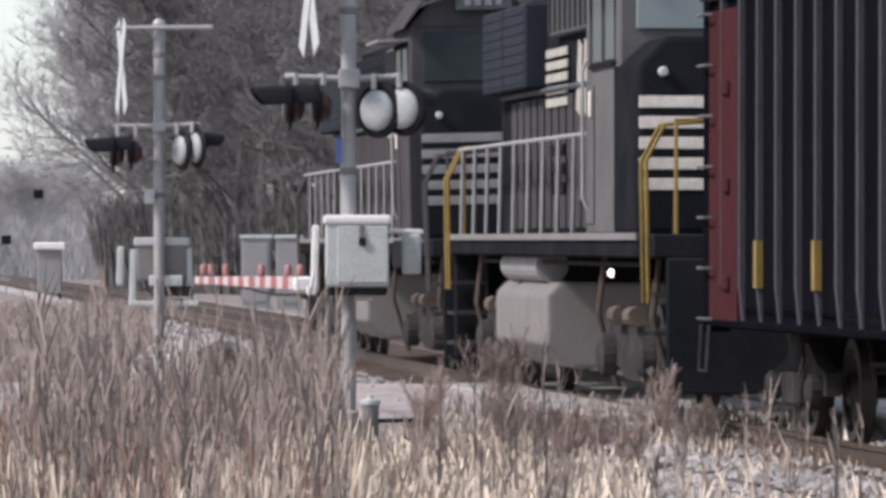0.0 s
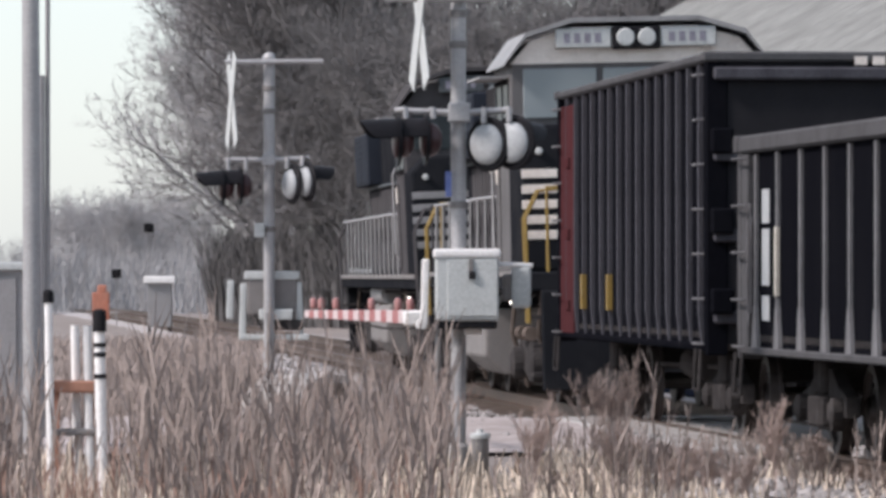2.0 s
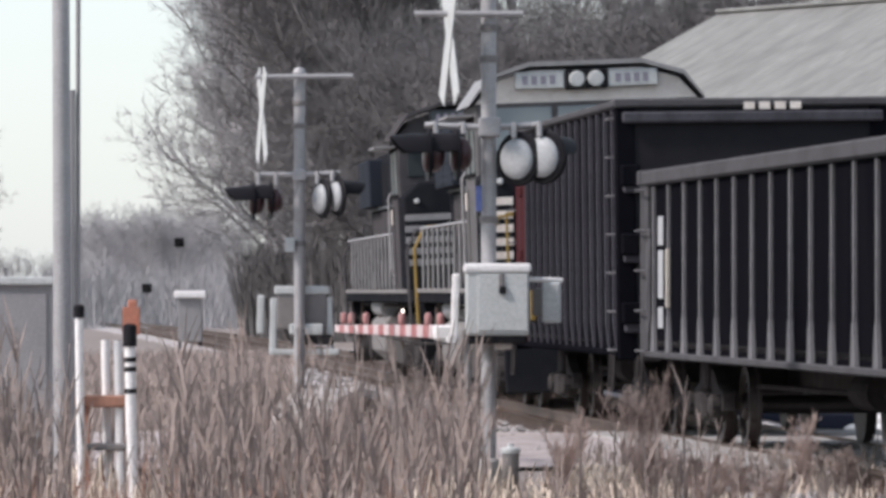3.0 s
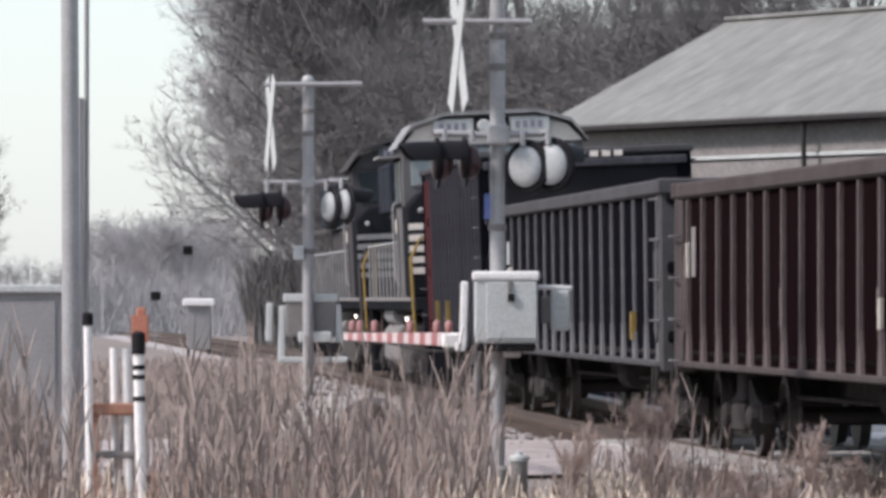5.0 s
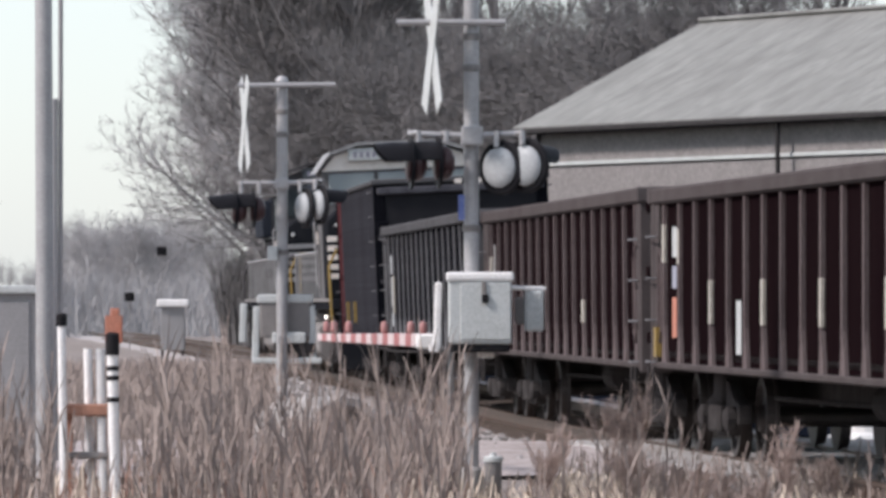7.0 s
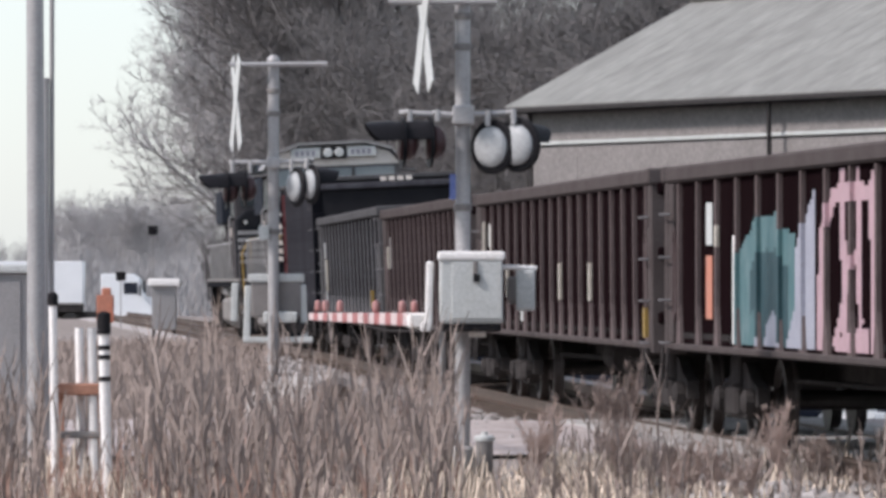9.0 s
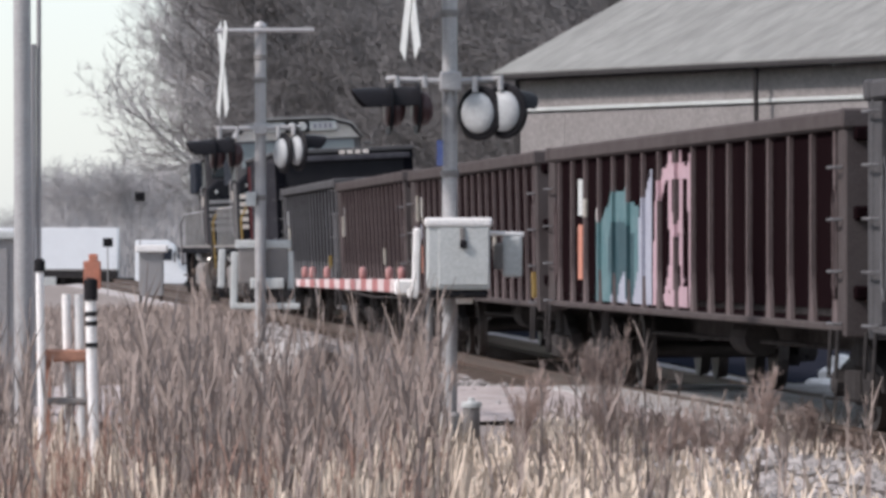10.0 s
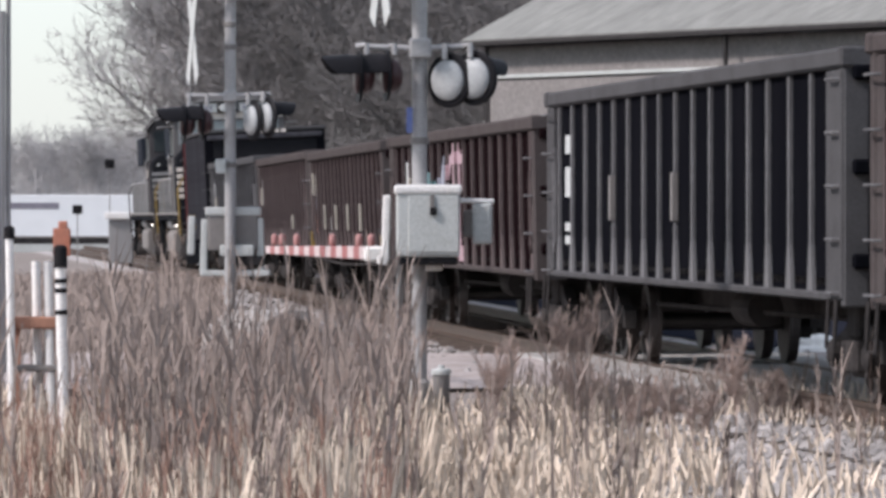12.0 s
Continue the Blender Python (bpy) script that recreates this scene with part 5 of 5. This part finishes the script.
# ---------------------------------------------------------------- weeds and stones
def blades(name, n, place, height, width, bend, material, label, seed, twigs=0):
    """Thin dry stalks, each a bent tapering blade, some with side twigs."""
    r = random.Random(seed)
    V, Fc = [], []

    def blade(p, d, L, w, droop):
        a = Vector((r.uniform(-1, 1), r.uniform(-1, 1), 0)).normalized() * w
        q = p + d * L * 0.5
        e = p + d * L + Vector((d.x, d.y, -0.3)) * droop * L
        o = len(V)
        V.extend([tuple(p - a), tuple(p + a), tuple(q + a * 0.8), tuple(e + a * 0.25), tuple(e - a * 0.25), tuple(q - a * 0.8)])
        Fc.extend([(o, o + 1, o + 2, o + 5), (o + 5, o + 2, o + 3, o + 4)])
        return q, e

    for _ in range(n):
        x, y, k = place(r)
        p = Vector((x, y, (ground_z(x, y) if y < 330 else 0.15) - 0.03))
        L = height * k * r.uniform(0.6, 1.15)
        d = Vector((r.gauss(0, bend), r.gauss(0, bend), 1)).normalized()
        q, e = blade(p, d, L, width * r.uniform(0.6, 1.4), r.uniform(0, bend))
        for _t in range(twigs):
            t = r.uniform(0.35, 1.0)
            c = p.lerp(q, t * 2) if t < 0.5 else q.lerp(e, t * 2 - 1)
            td = (d * 0.9 + Vector((r.uniform(-1, 1), r.uniform(-1, 1), 0)) * 0.34).normalized()
            blade(c, td, L * r.uniform(0.10, 0.26), width * 0.55, 0.1)
    ob = new(name, quick(name, V, Fc, material))
    return tagged(ob, label, "weeds", kind="stuff")


def in_view(r, y0, y1, r0, r1):
    y = r.uniform(y0, y1)
    return (r.uniform(r0, r1) - 784) / 11469 * y, y


def weed_place(r):
    """Stalks stand in clumps."""
    while True:
        x, y = in_view(r, 30, 55, -120, 1900)
        R = 784 + x / y * 11469
        dens = 0.12 if 90 < R < 290 else 1.0 if R < 850 else 0.10
        clump = noise.noise(Vector((x * 2.6, y * 0.5, 3))) - 0.02
        if clump > 0 and r.random() < dens * min(1, clump * 3.2):
            return x, y, (1.0 if R < 860 else 0.7) * r.uniform(0.72, 1.1)


def straw_place(r):
    while True:
        x, y = in_view(r, 34, 58.5, -150, 1950)
        R = 784 + x / y * 11469
        clump = 0.45 + 1.3 * noise.noise(Vector((x * 1.6, y * 0.6, 9)))
        if r.random() < clump * (1.0 if R < 1200 else 0.5 if R < 1400 else 0.22):
            return x, y, (0.62 if R < 860 else 0.5) * (0.65 + 0.5 * clump)


def matted_place(r):
    while True:
        x, y = in_view(r, 29, 44, -150, 880)
        R = 784 + x / y * 11469
        clump = 0.5 + 1.4 * noise.noise(Vector((x * 2.0, y * 0.4, 5)))
        if r.random() < clump * (0.35 if 90 < R < 290 and y > 40 else 1.0):
            return x, y, 0.6 + 0.5 * min(1, clump)


blades("tall_weeds", 520, weed_place, 1.38, 0.014, 0.03, "weed", "tall dry brown weed stalks with thin side twigs", 5, 11)
blades("russet_weeds", 1100, lambda r: (*in_view(r, 29, 41, -150, 840), r.uniform(0.6, 1.0)), 0.95, 0.009, 0.08, "russet", "reddish-brown dry stalks", 27, 5)
blades("dry_grass", 11000, straw_place, 0.62, 0.019, 0.24, "straw", "pale straw-coloured dead grass", 6)
blades("brown_grass", 4800, matted_place, 0.74, 0.015, 0.13, "straw", "pale matted dead grass", 7)
blades("bank_grass", 16000, lambda r: (*in_view(r, 76, 190, -120, 520), 1.0), 0.40, 0.016, 0.3, "weed", "short dead grass on the railway bank", 8)
blades("edge_weeds", 420, lambda r: (*in_view(r, 54, 59.5, -150, 860), 1.0), 1.0, 0.009, 0.07, "weed", "dry weed stalks along the road edge", 18, 6)
def verge_place(r):
    while True:
        x, y = in_view(r, 54.5, 60.5, 1000, 1640)
        if r.random() < 0.3 + 1.6 * noise.noise(Vector((x * 1.8, y * 1.2, 4))):
            return x, y, r.uniform(0.5, 1.1)


blades("verge_scrub", 900, verge_place, 0.34, 0.012, 0.25, "weed", "low dry scrub along the edge of the road", 33, 5)
# the far thicket has distance haze in its colour too
blades("thicket", 4200, lambda r: (*in_view(r, 420, 720, 90, 560), 1.0), 4.2, 0.04, 0.25, "hazy_lit_bark", "far leafless thicket beyond the bend, coloured pale for haze", 19, 8)
blades("brushwood", 6500, lambda r: (lambda R, o: ((R - 784) / 11469 * (281 + o - 0.085 * min(R - 270, 1000)), 281 + o - 0.085 * min(R - 270, 1000), 1.0))(r.uniform(430, 1250), r.uniform(-4, 8)), 3.4, 0.03, 0.12, "bark", "leafless brushwood along the foot of the wood", 20, 9)


def weed_bush(seed, x, y, h, w, n=420):
    """A dry branching weed, dense with fine side stems."""
    r = random.Random(seed)
    V, Fc = [], []
    z = ground_z(x, y)

    def stem(p, d, L, wd, lev):
        a = Vector((r.uniform(-1, 1), r.uniform(-1, 1), 0.1)).normalized() * wd
        e = p + d * L
        o = len(V)
        V.extend([tuple(p - a), tuple(p + a), tuple(e + a * 0.4), tuple(e - a * 0.4)])
        Fc.append((o, o + 1, o + 2, o + 3))
        if lev < 3:
            for _ in range((10, 9, 7)[lev]):
                t = r.uniform(0.5 if lev == 0 else 0.25, 1)
                stem(p.lerp(e, t), (d + Vector((r.uniform(-1, 1), r.uniform(-1, 1), r.uniform(0.0, 0.5))) * 0.7 * w).normalized(), L * r.uniform(0.28, 0.5), wd * 0.6, lev + 1)

    for _ in range(3):
        stem(Vector((r.uniform(-0.05, 0.05), r.uniform(-0.05, 0.05), 0)), Vector((r.uniform(-0.22, 0.22), r.uniform(-0.22, 0.22), 1)).normalized(), h * r.uniform(0.6, 0.85), 0.011, 0)
    ob = new("weed_bush", quick("weed_bush", V, Fc, "seed"))
    ob.matrix_basis = pose(x, y, z - 0.02)
    return tagged(ob, "dry brown branching weed with fine seed stems", "weed", group="dry branching weeds")


for i, (R, d, h, w) in enumerate(((1140, 52, 1.15, 1.0), (1165, 51, 0.85, 1.1), (1430, 54, 0.85, 1.0), (1320, 53, 0.6, 1.1), (975, 50, 0.95, 0.8), (700, 49, 1.2, 0.9), (640, 46, 1.15, 0.8), (760, 51, 1.2, 0.9), (1260, 51, 0.6, 1.1), (560, 50, 0.95, 0.8), (330, 47, 1.1, 0.8), (1500, 55, 0.6, 1.0), (450, 45, 1.0, 0.8), (1225, 52, 0.55, 1.1), (1370, 50, 0.5, 1.1), (820, 50, 1.1, 0.9))):
    x, y = spot(R, d)
    weed_bush(40 + i, x, y, h, w)

# loose stones on the shoulder of the track
V, Fc = [], []
r = random.Random(21)
ICO = [(0, 0, 1), (0.9, 0, 0.3), (0.2, 0.85, 0.25), (-0.8, 0.4, 0.3), (-0.6, -0.7, 0.2), (0.4, -0.8, 0.35), (0.1, 0, -0.6)]
ICF = [(0, 1, 2), (0, 2, 3), (0, 3, 4), (0, 4, 5), (0, 5, 1), (6, 2, 1), (6, 3, 2), (6, 4, 3), (6, 5, 4), (6, 1, 5)]
for k in range(9000):
    if k % 3:
        x, y = in_view(r, 38, 60, 1050, 1950)
    else:
        s = r.uniform(-25, 90)
        v = track_pose(s, r.choice((-1, 1)) * r.uniform(1.3, 3.0), 0) @ Vector((0, 0, 0))
        x, y = v.x, v.y
    s, side = track_s(x, y)
    d = abs(side)
    z = max(ground_z(x, y), rail_z(s) - (0.21 if d < 2.1 else 0.24 + 0.425 * (d - 2.1)))
    sc = r.uniform(0.022, 0.06) if r.random() < 0.7 else r.uniform(0.06, 0.11)
    a = r.uniform(0, 6.28)
    o = len(V)
    for px, py, pz in ICO:
        px, py, pz = px * r.uniform(0.7, 1.2), py * r.uniform(0.7, 1.2), pz * r.uniform(0.6, 1.0)
        V.append((x + sc * (px * math.cos(a) - py * math.sin(a)), y + sc * (px * math.sin(a) + py * math.cos(a)), z + sc * pz * 0.8))
    Fc += [tuple(o + i for i in f) for f in ICF]
tagged(new("loose_stones", quick("loose_stones", V, Fc, "gravel")), "pale and grey loose ballast stones", "stones", kind="stuff")

# stepped white block behind the track
x, y = spot(1561, 88)
z = ground_z(x, y)
block = thing("stepped_block", "low white stepped block on the yard behind the track", "stone block", pose(x, y, z + 0.02))
part("base", lathe(B(), [(0.50, 0), (0.51, 0.06), (0.47, 0.13), (0.40, 0.15)], 18), "white", block)
part("middle", lathe(B(), [(0.31, 0.14), (0.31, 0.24), (0.24, 0.30)], 16), "white", block)
part("top", lathe(B(), [(0.17, 0.29), (0.18, 0.36), (0.13, 0.45), (0.03, 0.48)], 14), "white", block)

# concrete pipe end by the road, and grey cabinets beyond the track
pipe = thing("culvert_pipe", "weathered concrete culvert pipe end in the grass", "culvert pipe", pose(-1.10, 67.5, 0.18, 90, 0, 20))
part("pipe", lathe(B(), [(0.34, -0.9), (0.40, -0.9), (0.42, 0.0), (0.42, 0.9), (0.34, 0.9), (0.33, 0.0)], 28), "concrete", pipe)


def yard_cabinet(R, w):
    x, y = spot(R, 190)
    z = ground_z(x, y)
    c = thing("electrical_cabinet", "grey electrical cabinet beyond the track", "cabinet", pose(x, y, 0), group="cabinets beyond the track")
    part("body", bevelled(box(B(), -w / 2, w / 2, 0, 0.6, z - 0.05, 2.1), 0.02, 1), "hut", c)
    part("roof", bevelled(box(B(), -w / 2 - 0.05, w / 2 + 0.05, -0.06, 0.66, 2.09, 2.2), 0.02, 1), "case", c)
    part("door", bevelled(box(B(), -w / 2 + 0.08, w / 2 - 0.08, -0.03, 0.0, z + 0.2, 1.95), 0.01, 1), "hut", c)


yard_cabinet(704, 0.85)
yard_cabinet(762, 0.75)


# ---------------------------------------------------------------- road vehicles far off
LORRY_WHEELS = []


def lorry():
    """A white articulated lorry; it drives along +x, the rear end of its cab at x = 0."""
    t = thing("articulated_lorry", "white articulated lorry with a long plain trailer", "lorry")
    trailer = part("trailer", bevelled(box(B(), -16.0, 0, -1.28, 1.28, 1.5, 3.95), 0.03, 1), "trailer", t, "white box trailer with a dark lettering bar")
    part("side_lettering", box(B(), -9.7, -6.8, -1.30, -1.285, 3.15, 3.5), "letter", trailer, "dark illegible lettering bar")
    part("lower_rail", box(B(), -16, 0, -1.30, -1.285, 1.5, 1.6), "tank", trailer)
    part("underframe", box(B(), -15.6, -0.1, -1.22, 1.22, 1.1, 1.49), "truck", trailer, "dark underframe")
    part("skirt", box(B(), -11.5, -3.5, -1.25, -1.2, 0.6, 1.15), "case", trailer, "pale side skirt")
    part("landing_leg", box(B(), -3.2, -3.0, -1.0, 1.0, 0.25, 1.12), "truck", trailer)
    part("chassis", box(B(), -15, 5.1, -0.5, 0.5, 0.7, 1.095), "truck", t)
    cab = part("cab", bevelled(prism_x(), 0.06, 2), "trailer", t, "white day cab")
    part("windscreen", box(B(), 3.42, 3.47, -0.95, 0.95, 2.15, 2.85), "radiator", cab)
    part("side_window", box(B(), 2.3, 3.1, -1.18, -1.16, 2.1, 2.75), "radiator", cab)
    part("grille", box(B(), 5.16, 5.20, -0.55, 0.55, 0.85, 1.7), "radiator", cab)
    part("bumper", bevelled(box(B(), 5.0, 5.3, -1.2, 1.2, 0.4, 0.75), 0.04, 1), "case", t)
    part("mirror", box(B(), 3.2, 3.3, -1.45, -1.25, 2.0, 2.6), "black", cab)
    wm = mesh_of("road_wheel", lathe(B(), [(0.3, -0.14), (0.48, -0.14), (0.51, -0.1), (0.51, 0.1), (0.48, 0.14), (0.28, 0.14), (0.24, 0.06), (0.05, 0.08)], 24), "rubber")
    for x in (-14.4, -13.1, 0.6, -0.7, 4.2):
        for side in (-1, 1):
            LORRY_WHEELS.append(share("road_wheel", wm, t, pose(x, side * 1.1, 0.51, 90 * side, 0, 0)))
    return t


def prism_x():
    bm = B()
    pts = [(1.0, 0.75), (5.2, 0.75), (5.2, 1.75), (3.5, 1.95), (3.2, 2.95), (2.8, 3.25), (1.0, 3.25)]
    prism(bm, pts, -1.16, 1.16)
    return bm


LORRY = lorry()
LORRY_Z = -0.45
tagged(solid("far_road", box(B(), -160, 60, 364, 376, -0.9, LORRY_Z), "soil", "grey road beyond the bend"), category="road", kind="structure")


# ---------------------------------------------------------------- what moves
def motions():
    for car, s0, half in TRAIN:
        rows = []
        for k in range(0, 25):
            t = 0.5 * k
            s = s0 + SPEED * t
            a, b = track_pose(s - half).translation, track_pose(s + half).translation
            mid = (a + b) / 2
            d = b - a
            rows.append((t, pose(mid.x, mid.y, mid.z, math.degrees(math.asin(d.z / d.length)), -lean(s), math.degrees(math.atan2(-d.x, d.y)))))
        walk(car, rows)
    for ws, y, r in WHEEL_LIST:
        rows = []
        step = 1 / 30
        turn = math.degrees(SPEED * step / r)
        for k in range(0, 361):
            rows.append((k * step, pose(0, y, r, -turn * k, 0, 0)))
        walk(ws, rows)
    rows = [(0, -72), (2, -59), (4, -46), (6, -34.5), (8, -23.4), (8.5, -21.2), (9, -18.9), (9.5, -17.5), (10, -16.2), (10.5, -14.9), (11, -13.6), (11.5, -12.3), (12, -11.0)]
    walk(LORRY, [(t, pose(x, 370, LORRY_Z)) for t, x in rows])
    for w in LORRY_WHEELS:
        home = w.matrix_basis.copy()
        spin = []
        for k in range(0, 121):
            x = float(np.interp(k / 10, [t for t, _ in rows], [x for _, x in rows]))
            spin.append((k / 10, home @ pose(0, 0, 0, 0, 0, -math.copysign(1, home.translation.y) * math.degrees((x + 72) / 0.51))))
        walk(w, spin)


motions()
